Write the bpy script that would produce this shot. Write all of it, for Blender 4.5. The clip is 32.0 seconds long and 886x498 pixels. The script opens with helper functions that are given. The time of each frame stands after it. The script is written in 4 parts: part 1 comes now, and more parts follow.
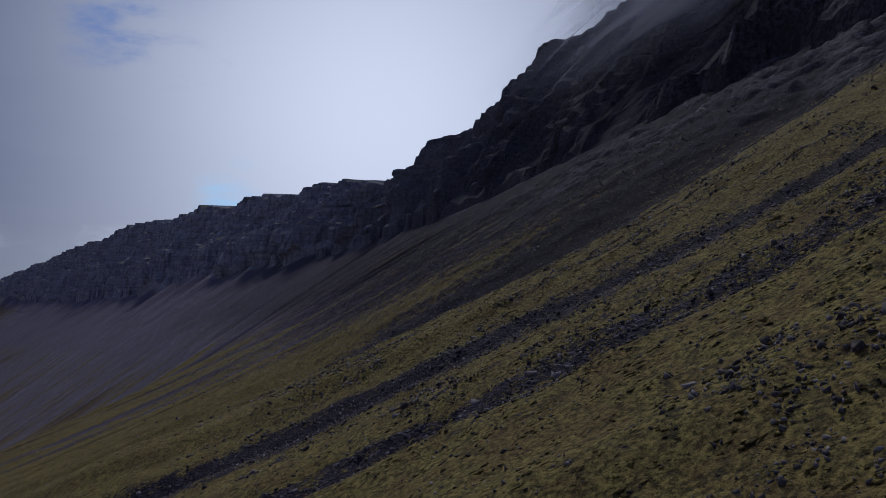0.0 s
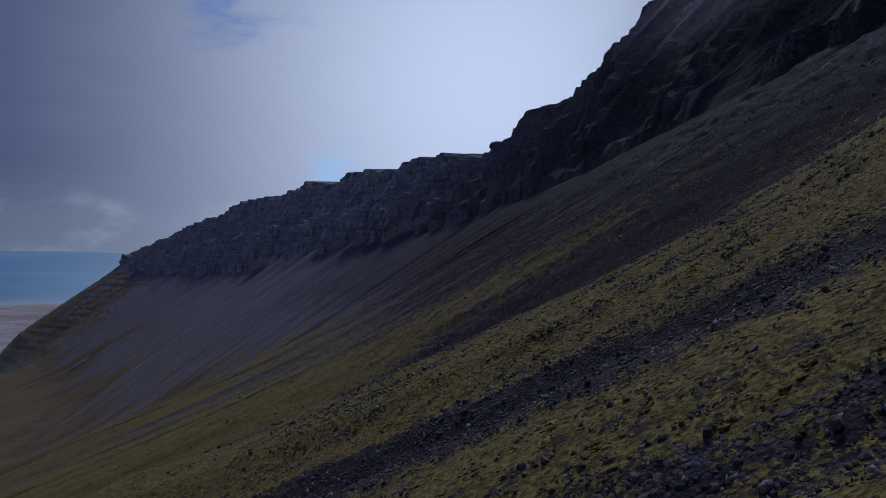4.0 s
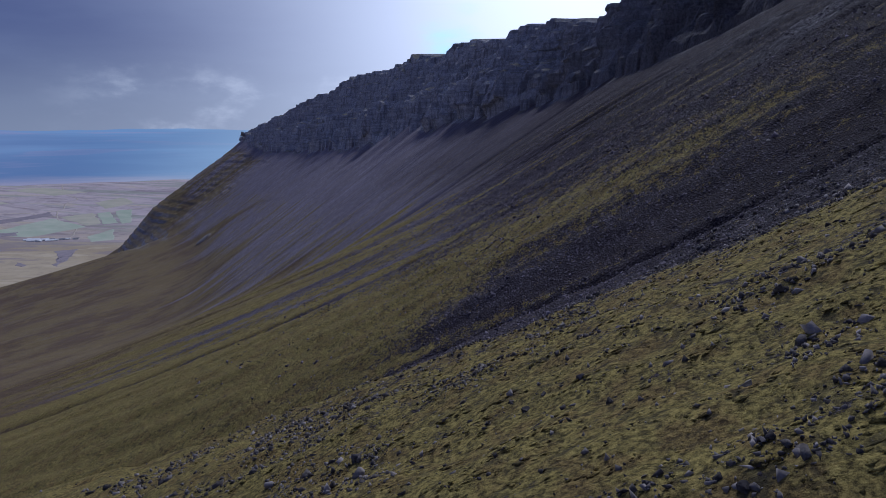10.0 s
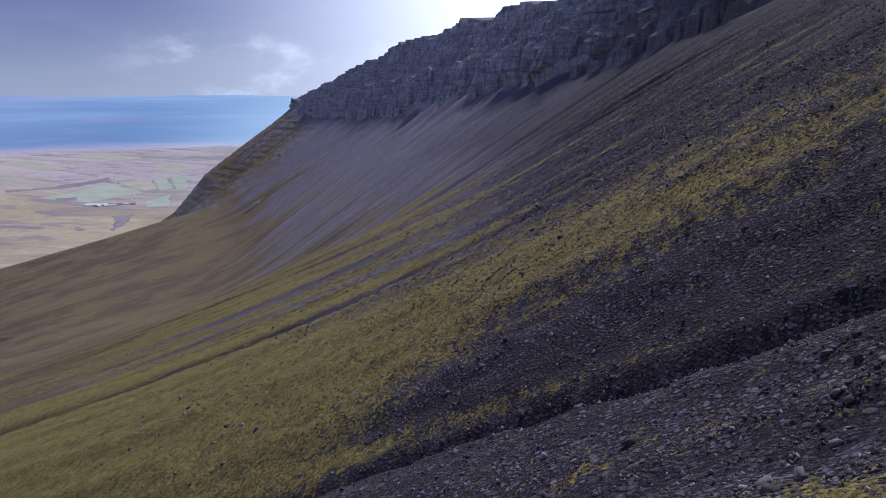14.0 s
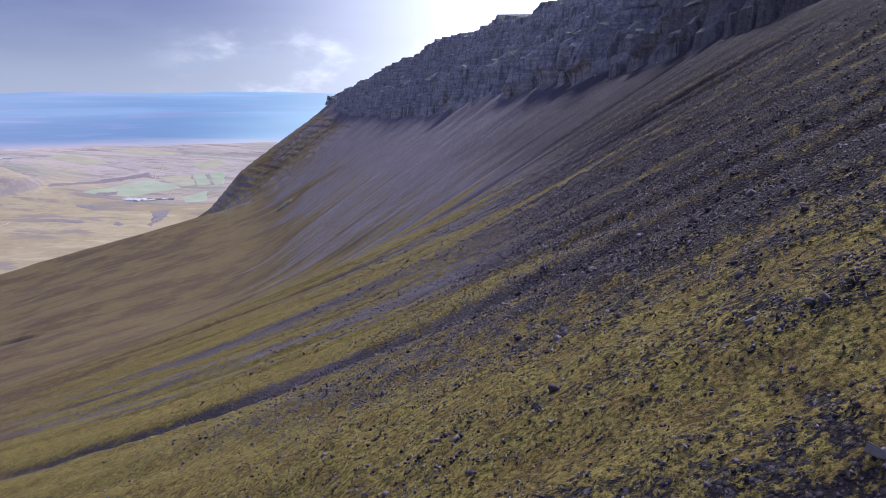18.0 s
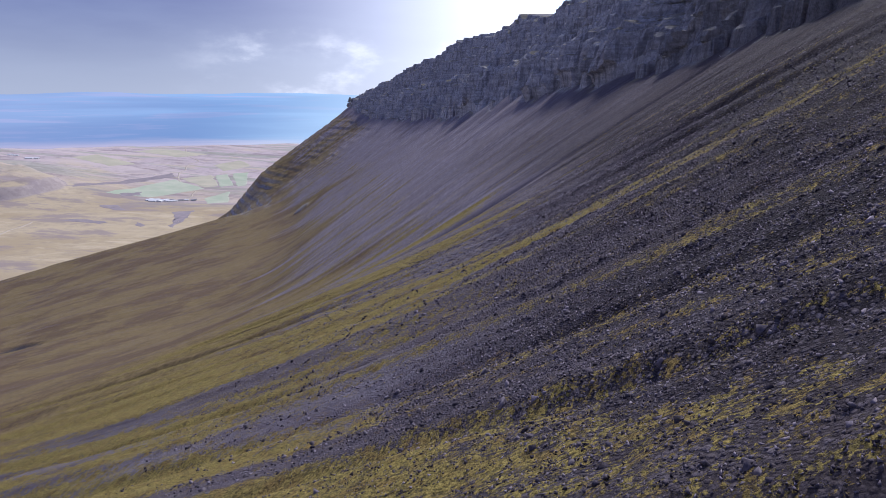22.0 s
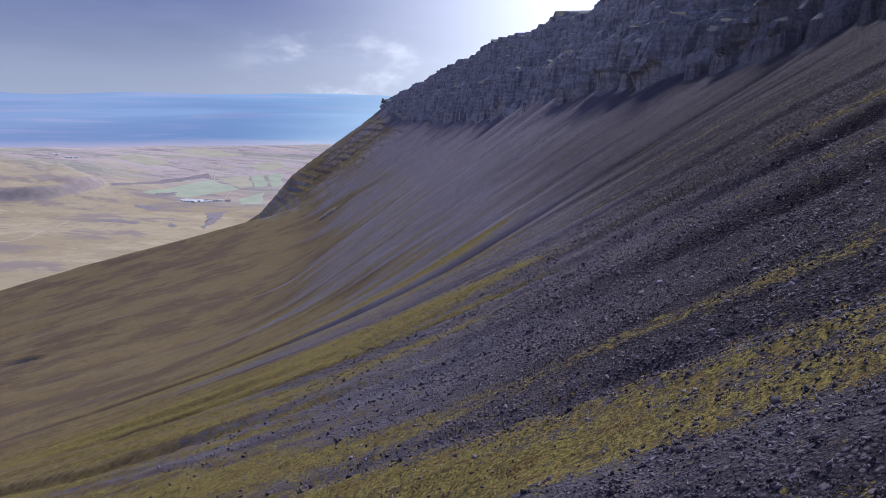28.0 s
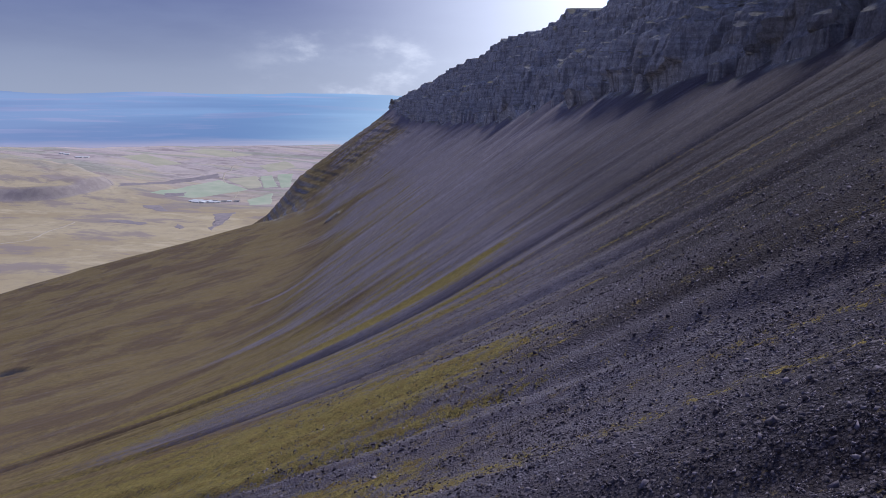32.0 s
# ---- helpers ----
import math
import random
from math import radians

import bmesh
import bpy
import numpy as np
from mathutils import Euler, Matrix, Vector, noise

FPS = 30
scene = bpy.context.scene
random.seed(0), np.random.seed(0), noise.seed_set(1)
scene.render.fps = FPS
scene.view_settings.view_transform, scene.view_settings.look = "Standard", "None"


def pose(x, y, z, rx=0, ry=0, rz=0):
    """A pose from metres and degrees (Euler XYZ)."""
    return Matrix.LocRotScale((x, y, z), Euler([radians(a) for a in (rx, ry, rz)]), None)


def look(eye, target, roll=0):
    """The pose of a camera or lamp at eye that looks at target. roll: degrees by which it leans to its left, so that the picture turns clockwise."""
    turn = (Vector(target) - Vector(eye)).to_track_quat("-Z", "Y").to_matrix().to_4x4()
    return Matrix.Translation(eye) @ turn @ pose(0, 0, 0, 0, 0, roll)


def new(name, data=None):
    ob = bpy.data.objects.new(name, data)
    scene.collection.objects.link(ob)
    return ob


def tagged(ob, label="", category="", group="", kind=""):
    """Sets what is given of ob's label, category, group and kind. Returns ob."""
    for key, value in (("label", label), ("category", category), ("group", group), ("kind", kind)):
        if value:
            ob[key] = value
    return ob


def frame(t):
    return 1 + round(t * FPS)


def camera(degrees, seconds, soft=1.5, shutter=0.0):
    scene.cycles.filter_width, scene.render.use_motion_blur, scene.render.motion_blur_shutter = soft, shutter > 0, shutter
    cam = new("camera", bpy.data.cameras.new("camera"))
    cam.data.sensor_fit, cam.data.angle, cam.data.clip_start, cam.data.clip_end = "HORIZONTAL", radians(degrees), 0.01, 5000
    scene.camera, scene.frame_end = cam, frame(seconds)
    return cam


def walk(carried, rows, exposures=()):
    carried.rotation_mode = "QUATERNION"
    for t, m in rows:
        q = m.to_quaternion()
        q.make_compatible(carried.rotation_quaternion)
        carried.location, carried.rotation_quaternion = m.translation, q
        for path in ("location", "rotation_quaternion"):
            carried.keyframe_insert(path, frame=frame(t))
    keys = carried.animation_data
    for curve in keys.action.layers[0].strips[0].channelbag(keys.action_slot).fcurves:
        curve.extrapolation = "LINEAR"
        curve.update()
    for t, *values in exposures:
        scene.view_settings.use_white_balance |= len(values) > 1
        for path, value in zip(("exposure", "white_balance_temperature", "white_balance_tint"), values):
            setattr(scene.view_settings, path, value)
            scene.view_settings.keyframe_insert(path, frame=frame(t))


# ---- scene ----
cam = camera(60.0, 32.0, soft=0.75)
PATH = [
    (0.0, (-8.92, -19.05, -3.82), (9.47, 79.06, 2.13), 0.01),
    (0.5, (-7.79, -17.88, -3.46), (8.25, 80.67, 2.10), 0.10),
    (1.0, (-6.76, -16.67, -3.08), (6.95, 82.25, 2.17), 0.20),
    (1.5, (-5.81, -15.44, -2.70), (6.21, 83.72, 2.19), 0.28),
    (2.0, (-4.97, -14.13, -2.32), (5.00, 85.27, 2.18), 0.32),
    (2.5, (-4.17, -12.74, -1.99), (4.31, 86.82, 2.02), 0.28),
    (3.0, (-3.36, -11.12, -1.66), (3.63, 88.58, 1.87), 0.18),
    (3.5, (-2.64, -9.15, -1.33), (3.12, 90.64, 1.81), 0.02),
    (4.0, (-1.93, -6.94, -0.97), (2.60, 92.93, 1.32), -0.15),
    (4.5, (-1.26, -4.61, -0.61), (1.98, 95.33, 0.48), -0.32),
    (5.0, (-0.61, -2.26, -0.28), (1.14, 97.72, -0.59), -0.46),
    (5.5, (-0.00, -0.00, -0.00), (-0.00, 99.98, -1.80), -0.56),
    (6.0, (0.56, 2.07, 0.20), (-1.55, 102.00, -3.03), -0.58),
    (6.5, (1.04, 4.03, 0.37), (-3.33, 103.83, -4.19), -0.54),
    (7.0, (1.50, 6.15, 0.57), (-4.56, 105.79, -5.38), -0.49),
    (7.5, (1.94, 8.24, 0.77), (-4.87, 107.74, -6.53), -0.45),
    (8.0, (2.37, 10.42, 0.98), (-5.14, 109.75, -7.75), -0.42),
    (8.5, (2.76, 12.59, 1.18), (-5.46, 111.75, -8.82), -0.43),
    (9.0, (3.16, 14.86, 1.41), (-5.84, 113.80, -9.97), -0.45),
    (9.5, (3.51, 17.17, 1.61), (-6.18, 115.89, -11.00), -0.51),
    (10.0, (3.82, 19.51, 1.83), (-6.59, 117.99, -12.05), -0.58),
    (10.5, (4.16, 21.81, 2.07), (-6.99, 120.02, -13.07), -0.66),
    (11.0, (4.44, 24.12, 2.33), (-7.40, 122.05, -14.06), -0.72),
    (11.5, (4.73, 26.34, 2.56), (-7.85, 123.99, -14.93), -0.76),
    (12.0, (5.02, 28.70, 2.78), (-8.33, 126.22, -14.89), -0.78),
    (12.5, (5.30, 31.12, 2.96), (-9.04, 128.47, -14.84), -0.77),
    (13.0, (5.59, 33.63, 3.11), (-9.75, 130.82, -14.77), -0.73),
    (13.5, (5.86, 36.15, 3.22), (-10.31, 133.17, -14.78), -0.68),
    (14.0, (6.08, 38.73, 3.34), (-10.85, 135.62, -14.74), -0.61),
    (14.5, (6.29, 41.32, 3.47), (-11.41, 138.04, -14.70), -0.53),
    (15.0, (6.44, 43.98, 3.62), (-12.00, 140.56, -14.60), -0.46),
    (15.5, (6.54, 46.74, 3.79), (-12.58, 143.19, -14.46), -0.40),
    (16.0, (6.61, 49.65, 3.95), (-13.12, 145.97, -14.31), -0.35),
    (16.5, (6.67, 52.73, 4.10), (-13.59, 148.93, -14.17), -0.31),
    (17.0, (6.72, 56.01, 4.23), (-13.96, 152.12, -14.05), -0.26),
    (17.5, (6.80, 59.39, 4.30), (-14.34, 155.40, -14.03), -0.21),
    (18.0, (6.87, 63.16, 4.39), (-14.72, 159.08, -13.90), -0.16),
    (18.5, (7.02, 66.89, 4.47), (-15.07, 162.69, -13.81), -0.13),
    (19.0, (7.12, 70.82, 4.57), (-15.41, 166.53, -13.64), -0.09),
    (19.5, (7.15, 74.70, 4.66), (-15.73, 170.33, -13.54), -0.06),
    (20.0, (7.11, 78.70, 4.76), (-16.09, 174.27, -13.36), -0.04),
    (20.5, (7.04, 82.61, 4.82), (-16.44, 178.12, -13.28), -0.02),
    (21.0, (6.96, 86.76, 4.92), (-16.85, 182.19, -13.14), 0.02),
    (21.5, (6.84, 90.95, 5.01), (-17.29, 186.30, -13.03), 0.06),
    (22.0, (6.71, 95.25, 5.14), (-17.93, 190.48, -12.90), 0.12),
    (22.5, (6.58, 99.53, 5.25), (-18.60, 194.62, -12.79), 0.17),
    (23.0, (6.38, 103.86, 5.37), (-19.20, 198.85, -12.59), 0.22),
    (23.5, (6.20, 108.20, 5.48), (-19.75, 203.09, -12.48), 0.27),
    (24.0, (5.97, 112.65, 5.58), (-20.40, 207.43, -12.35), 0.32),
    (24.5, (5.77, 117.12, 5.69), (-21.02, 211.78, -12.25), 0.36),
    (25.0, (5.56, 121.68, 5.84), (-21.67, 216.22, -12.04), 0.40),
    (25.5, (5.36, 126.13, 5.97), (-22.30, 220.55, -11.90), 0.43),
    (26.0, (5.12, 130.59, 6.14), (-23.00, 224.88, -11.72), 0.45),
    (26.5, (4.87, 134.81, 6.31), (-23.70, 228.96, -11.58), 0.46),
    (27.0, (4.51, 138.91, 6.55), (-24.40, 232.94, -11.37), 0.43),
    (27.5, (4.09, 142.92, 6.82), (-25.07, 236.88, -11.11), 0.40),
    (28.0, (3.64, 146.91, 7.09), (-25.68, 240.81, -10.85), 0.38),
    (28.5, (3.22, 150.92, 7.35), (-26.23, 244.78, -10.61), 0.36),
    (29.0, (2.87, 155.01, 7.56), (-26.69, 248.83, -10.41), 0.35),
    (29.5, (2.50, 159.19, 7.74), (-27.21, 252.97, -10.24), 0.35),
    (30.0, (2.11, 163.40, 7.91), (-27.98, 257.06, -10.05), 0.38),
    (30.5, (1.69, 167.49, 8.10), (-28.66, 261.06, -9.88), 0.41),
    (31.0, (1.17, 171.60, 8.35), (-29.33, 265.13, -9.60), 0.43),
    (31.5, (0.68, 175.62, 8.61), (-29.92, 269.11, -9.37), 0.44),
    (32.0, (0.21, 179.75, 8.93), (-30.59, 273.17, -9.05), 0.45),
]
walk(cam, [(t, look(eye, target, roll)) for t, eye, target, roll in PATH],
     exposures=[(0.0, -1.4, 5650, 13), (3.0, -1.55, 5400, 13), (6.0, -1.4, 5150, 12), (8.0, -1.07, 5150, 12), (10.0, -0.66, 5350, 14),
                (13.0, -0.15, 5600, 15), (17.0, 0.36, 5950, 14), (22.0, 0.38, 6000, 14), (26.0, 0.33, 5950, 14), (29.0, 0.06, 5900, 13), (32.0, 0.0, 5900, 13)])

# ---- light: sun behind the mountain, broken cloud ----
SUN_TURN, SUN_HIGH = 12.0, 47.0          # degrees right of +y, degrees up
sun_from = Vector((math.sin(radians(SUN_TURN)) * math.cos(radians(SUN_HIGH)),
                   math.cos(radians(SUN_TURN)) * math.cos(radians(SUN_HIGH)), math.sin(radians(SUN_HIGH))))
sun = new("sun", bpy.data.lights.new("sun", "SUN"))
sun.data.energy, sun.data.angle, sun.data.color = 2.7, radians(14), (1.0, 0.95, 0.88)
sun.matrix_world = look(sun_from * 100, (0, 0, 0))


class Nodes:
    """A short way to wire a node tree."""

    def __init__(self, tree):
        self.tree = tree
        tree.nodes.clear()

    def add(self, kind, inputs=(), **settings):
        node = self.tree.nodes.new(kind)
        for key, value in settings.items():
            setattr(node, key, value)
        for key, value in dict(inputs).items():
            self.put(node.inputs[key], value)
        return node

    def put(self, socket, value):
        if isinstance(value, bpy.types.NodeSocket):
            self.tree.links.new(value, socket)
        elif isinstance(value, bpy.types.Node):
            self.tree.links.new(value.outputs[0], socket)
        else:
            socket.default_value = value

    def math(self, op, a, b=0.0, c=0.0, clamp=False):
        return self.add("ShaderNodeMath", {0: a, 1: b, 2: c}, operation=op, use_clamp=clamp).outputs[0]

    def noise(self, vector, scale, detail=4.0, rough=0.55, out=0):
        return self.add("ShaderNodeTexNoise", {"Vector": vector, "Scale": scale, "Detail": detail, "Roughness": rough}).outputs[out]

    def ramp(self, value, low, high, to_low=0.0, to_high=1.0):
        return self.add("ShaderNodeMapRange", {0: value, 1: low, 2: high, 3: to_low, 4: to_high}, interpolation_type="SMOOTHSTEP").outputs[0]

    def mix(self, factor, a, b, blend="MIX"):
        node = self.add("ShaderNodeMix", data_type="RGBA", blend_type=blend)
        for socket, value in ((node.inputs[0], factor), (node.inputs[6], a), (node.inputs[7], b)):
            self.put(socket, (*value, 1.0) if isinstance(value, tuple) and len(value) == 3 else value)
        return node.outputs[2]


world = bpy.data.worlds.new("sky")
scene.world = world
world.use_nodes = True
n = Nodes(world.node_tree)
sky = n.add("ShaderNodeTexSky", sky_type="NISHITA", sun_disc=False, sun_elevation=radians(SUN_HIGH),
            sun_rotation=radians(SUN_TURN), altitude=400.0, air_density=1.0, dust_density=1.2, ozone_density=1.5)
way = n.add("ShaderNodeTexCoord").outputs["Generated"]
split = n.add("ShaderNodeSeparateXYZ", {0: way})
# cloud layer: the direction meets a flat ceiling, so that clouds crowd towards the horizon
lift = n.math("ADD", n.math("MAXIMUM", split.outputs[2], 0.0), 0.12)
flat = n.add("ShaderNodeCombineXYZ", {0: n.math("DIVIDE", split.outputs[0], lift), 1: n.math("DIVIDE", split.outputs[1], lift), 2: 3.7})
puffs = n.noise(flat, 0.75, 7.0, 0.52)
big = n.noise(flat, 0.22, 2.0, 0.5)
cover = n.ramp(n.math("ADD", n.math("MULTIPLY", puffs, 0.55), n.math("MULTIPLY", big, 0.6)), 0.27, 0.46)
# thin cloud glows below the veiled sun, over the ridge
def towards(turn, high):
    return (math.sin(radians(turn)) * math.cos(radians(high)), math.cos(radians(turn)) * math.cos(radians(high)), math.sin(radians(high)))


def near(turn, high, sharp):
    dot = n.add("ShaderNodeVectorMath", {0: way, 1: towards(turn, high)}, operation="DOT_PRODUCT").outputs["Value"]
    return n.math("POWER", n.math("MAXIMUM", dot, 0.0), sharp)


glow = near(6.0, 13.0, 15.0)
grey = n.mix(n.ramp(puffs, 0.3, 0.7), (1.38, 1.75, 3.95), (2.3, 2.8, 5.0))
low_sky = n.ramp(split.outputs[2], 0.0, 0.15)
grey = n.mix(low_sky, (4.7, 5.3, 6.7), grey)
# heaped clouds low over the plain
heap = n.noise(n.add("ShaderNodeMapping", {"Vector": way, "Location": (0.4, 0.0, 0.0), "Scale": (9.0, 9.0, 20.0)}).outputs[0], 1.0, 8.0, 0.58)
heap_top = n.math("ADD", split.outputs[2], n.math("MULTIPLY", heap, -0.10))
heaped = n.math("MULTIPLY", n.ramp(heap, 0.40, 0.60), n.ramp(heap_top, 0.0, 0.045, 1.0, 0.0))
heaped = n.math("MULTIPLY", heaped, n.ramp(near(-20.0, 4.0, 40.0), 0.25, 0.8))
shaded = n.mix(n.ramp(heap, 0.45, 0.68), (5.2, 5.8, 7.5), (13.0, 13.3, 14.2))
grey = n.mix(n.math("MULTIPLY", heaped, 0.45), grey, shaded)
cloud = n.mix(glow, grey, (25.0, 25.7, 27.8))
# gaps where the blue shows through
rift = n.noise(flat, 1.6, 6.0, 0.6)
high_gap = n.ramp(n.math("MULTIPLY", near(-9.0, 23.0, 60.0), n.ramp(rift, 0.35, 0.65, 1.25, 0.55)), 0.42, 0.85)
low_gap = n.ramp(n.math("MULTIPLY", near(-5.0, 7.0, 500.0), n.ramp(rift, 0.35, 0.65, 1.2, 0.6)), 0.4, 1.0)
cloud = n.mix(n.math("MULTIPLY", high_gap, 0.85), cloud, (3.0, 6.2, 15.0))
cloud = n.mix(n.math("MULTIPLY", low_gap, 0.7), cloud, (13.0, 21.0, 28.0))
both = n.mix(n.math("MULTIPLY", cover, 0.96), sky.outputs[0], cloud)
ground_glow = n.mix(n.ramp(split.outputs[2], -0.02, 0.0), (0.6, 0.6, 0.7), both)
back = n.add("ShaderNodeBackground", {"Color": ground_glow, "Strength": 0.072})
n.add("ShaderNodeOutputWorld", {"Surface": back.outputs[0]})


# ---- materials ----
def material(name):
    m = bpy.data.materials.new(name)
    m.use_nodes = True
    return m, Nodes(m.node_tree)


def finish(n, colour, rough, height=None, bump=0.3, distance=0.1, spec=0.3):
    shader = n.add("ShaderNodeBsdfPrincipled", {"Base Color": colour, "Roughness": rough, "Specular IOR Level": spec})
    if height is not None:
        n.put(shader.inputs["Normal"], n.add("ShaderNodeBump", {"Height": height, "Strength": bump, "Distance": distance}).outputs[0])
    n.add("ShaderNodeOutputMaterial", {"Surface": shader.outputs[0]})


def slope_material():
    """Scree, moss, dry grass and cliff rock, told apart by the cover that the ground carries."""
    m, n = material("mountain_ground")
    place = n.add("ShaderNodeNewGeometry").outputs["Position"]
    held = n.add("ShaderNodeAttribute", attribute_name="cover")
    cover = n.add("ShaderNodeSeparateColor", {0: held.outputs["Color"]})
    # cover's alpha: high paints distant haze, below zero paints shade
    haze_shade = held.outputs["Alpha"]
    flow = n.add("ShaderNodeAttribute", attribute_name="flow").outputs["Vector"]
    fine = n.noise(place, 5.0, 5.0, 0.7)
    grain = n.noise(place, 1.1, 6.0, 0.68)
    tuft = n.noise(place, 0.75, 5.0, 0.65)
    wide = n.noise(place, 0.05, 4.0, 0.6)
    streak = n.noise(flow, 1.0, 6.0, 0.62)
    broad = n.noise(flow, 0.22, 4.0, 0.6)

    def pebbles(scale):
        cell = n.add("ShaderNodeTexVoronoi", {"Vector": place, "Scale": scale, "Randomness": 1.0})
        tone = n.add("ShaderNodeSeparateColor", {0: cell.outputs["Color"]}).outputs[0]
        return tone, n.ramp(cell.outputs["Distance"], 0.25, 0.62, 1.0, 0.0)

    tone_a, top_a = pebbles(5.5)
    tone_b, top_b = pebbles(13.0)
    tone_d, top_d = pebbles(3.4)
    # dark bed between pebble tops: shaded gaps painted into the colour
    bed = n.mix(n.math("MULTIPLY", n.math("POWER", tone_b, 2.6), top_b), (0.020, 0.016, 0.022), (0.165, 0.140, 0.166))
    stones = n.mix(n.math("POWER", tone_a, 3.0), (0.032, 0.026, 0.035), (0.200, 0.172, 0.202))
    stones = n.mix(n.math("MULTIPLY", top_a, n.ramp(tone_a, 0.10, 0.35)), bed, stones)
    large = n.mix(n.math("POWER", tone_d, 3.5), (0.036, 0.030, 0.039), (0.215, 0.186, 0.222))
    stones = n.mix(n.math("MULTIPLY", top_d, n.ramp(tone_d, 0.74, 0.84)), stones, large)
    # far scree: haze painted in as a paler, bluish colour
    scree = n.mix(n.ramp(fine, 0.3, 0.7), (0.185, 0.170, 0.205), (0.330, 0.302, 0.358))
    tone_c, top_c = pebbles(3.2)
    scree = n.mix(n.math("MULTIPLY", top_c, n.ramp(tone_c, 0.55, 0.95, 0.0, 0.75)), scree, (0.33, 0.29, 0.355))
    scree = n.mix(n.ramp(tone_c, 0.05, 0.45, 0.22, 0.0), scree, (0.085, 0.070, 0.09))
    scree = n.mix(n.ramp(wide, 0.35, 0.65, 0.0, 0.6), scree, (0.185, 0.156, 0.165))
    gravel = n.mix(haze_shade, stones, scree)
    gravel = n.mix(n.ramp(streak, 0.44, 0.60, 0.0, 0.55), gravel, n.mix(haze_shade, (0.024, 0.019, 0.027), (0.125, 0.105, 0.145)))
    gravel = n.mix(n.ramp(broad, 0.48, 0.62, 0.0, 0.55), gravel, n.mix(haze_shade, (0.052, 0.039, 0.040), (0.20, 0.170, 0.172)))
    thread = n.noise(n.add("ShaderNodeMapping", {"Vector": flow, "Scale": (3.2, 2.0, 1.0)}).outputs[0], 1.0, 4.0, 0.65)
    gravel = n.mix(n.ramp(thread, 0.50, 0.66, 0.0, 0.45), gravel, n.mix(haze_shade, (0.022, 0.017, 0.024), (0.105, 0.087, 0.120)))
    coarse = n.noise(place, 0.9, 7.0, 0.8)
    gravel = n.mix(n.math("MULTIPLY", haze_shade, n.ramp(coarse, 0.52, 0.68, 0.0, 0.5)), gravel, (0.12, 0.098, 0.128))
    gravel = n.mix(n.math("MULTIPLY", haze_shade, n.ramp(coarse, 0.32, 0.46, 0.4, 0.0)), gravel, (0.36, 0.31, 0.36))
    gravel = n.mix(n.ramp(coarse, 0.36, 0.48, 0.4, 0.0), gravel, n.mix(0.5, gravel, (0.24, 0.215, 0.25)))
    gravel = n.mix(n.math("MULTIPLY", n.math("SUBTRACT", 1.0, haze_shade), n.ramp(coarse, 0.54, 0.64, 0.0, 0.3)), gravel, (0.026, 0.021, 0.029))
    # below zero the gravel darkens: shade painted into its colour
    gravel = n.mix(n.ramp(haze_shade, -0.36, 0.0, 0.55, 0.0), gravel, n.mix(0.22, (0.008, 0.007, 0.009), gravel))
    speck = n.noise(place, 5.5, 6.0, 0.8)
    moss = n.mix(n.ramp(speck, 0.36, 0.64), (0.052, 0.043, 0.015), (0.405, 0.322, 0.096))
    moss = n.mix(n.ramp(tuft, 0.46, 0.62, 0.0, 0.6), moss, n.mix(n.ramp(speck, 0.36, 0.64), (0.055, 0.033, 0.017), (0.27, 0.175, 0.065)))
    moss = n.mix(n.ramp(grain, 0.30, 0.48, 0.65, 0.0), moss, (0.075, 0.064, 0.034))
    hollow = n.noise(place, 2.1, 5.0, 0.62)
    # gaps between tufts darkened in the colour, as their shade
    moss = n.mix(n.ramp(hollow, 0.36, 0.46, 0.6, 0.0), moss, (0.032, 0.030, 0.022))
    moss = n.mix(n.ramp(n.noise(place, 0.22, 5.0, 0.65), 0.50, 0.68, 0.0, 0.38), moss, n.mix(n.ramp(speck, 0.36, 0.64), (0.070, 0.047, 0.020), (0.31, 0.215, 0.080)))
    grass = n.mix(n.ramp(grain, 0.3, 0.7), (0.105, 0.076, 0.036), (0.285, 0.210, 0.098))
    clumps = n.noise(place, 0.16, 7.0, 0.75)
    grass = n.mix(n.ramp(clumps, 0.46, 0.62, 0.0, 0.42), grass, (0.095, 0.072, 0.036))
    grass = n.mix(n.ramp(n.noise(place, 0.45, 6.0, 0.8), 0.38, 0.50, 0.6, 0.0), grass, (0.345, 0.262, 0.128))
    grass = n.mix(n.ramp(streak, 0.42, 0.62, 0.0, 0.35), grass, (0.140, 0.108, 0.052))
    grass = n.mix(n.ramp(broad, 0.45, 0.65, 0.0, 0.3), grass, (0.185, 0.128, 0.074))
    grass = n.mix(n.ramp(n.noise(place, 0.013, 6.0, 0.65), 0.45, 0.57, 0.0, 0.85), grass, n.mix(n.ramp(grain, 0.3, 0.7), (0.085, 0.058, 0.040), (0.165, 0.112, 0.072)))
    grass = n.mix(n.ramp(n.noise(place, 0.06, 6.0, 0.7), 0.55, 0.68, 0.0, 0.5), grass, (0.24, 0.185, 0.078))
    grass = n.mix(n.ramp(thread, 0.53, 0.60, 0.0, 0.5), grass, (0.085, 0.064, 0.038))
    layer = n.noise(n.add("ShaderNodeMapping", {"Vector": place, "Scale": (0.012, 0.012, 0.30)}).outputs[0], 1.0, 5.0, 0.7)
    # far cliff rock, its pale tone holding painted haze
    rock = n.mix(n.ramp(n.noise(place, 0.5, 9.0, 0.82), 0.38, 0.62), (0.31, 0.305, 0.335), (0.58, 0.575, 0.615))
    rock = n.mix(n.ramp(layer, 0.40, 0.56, 0.45, 0.0), rock, (0.17, 0.165, 0.19))
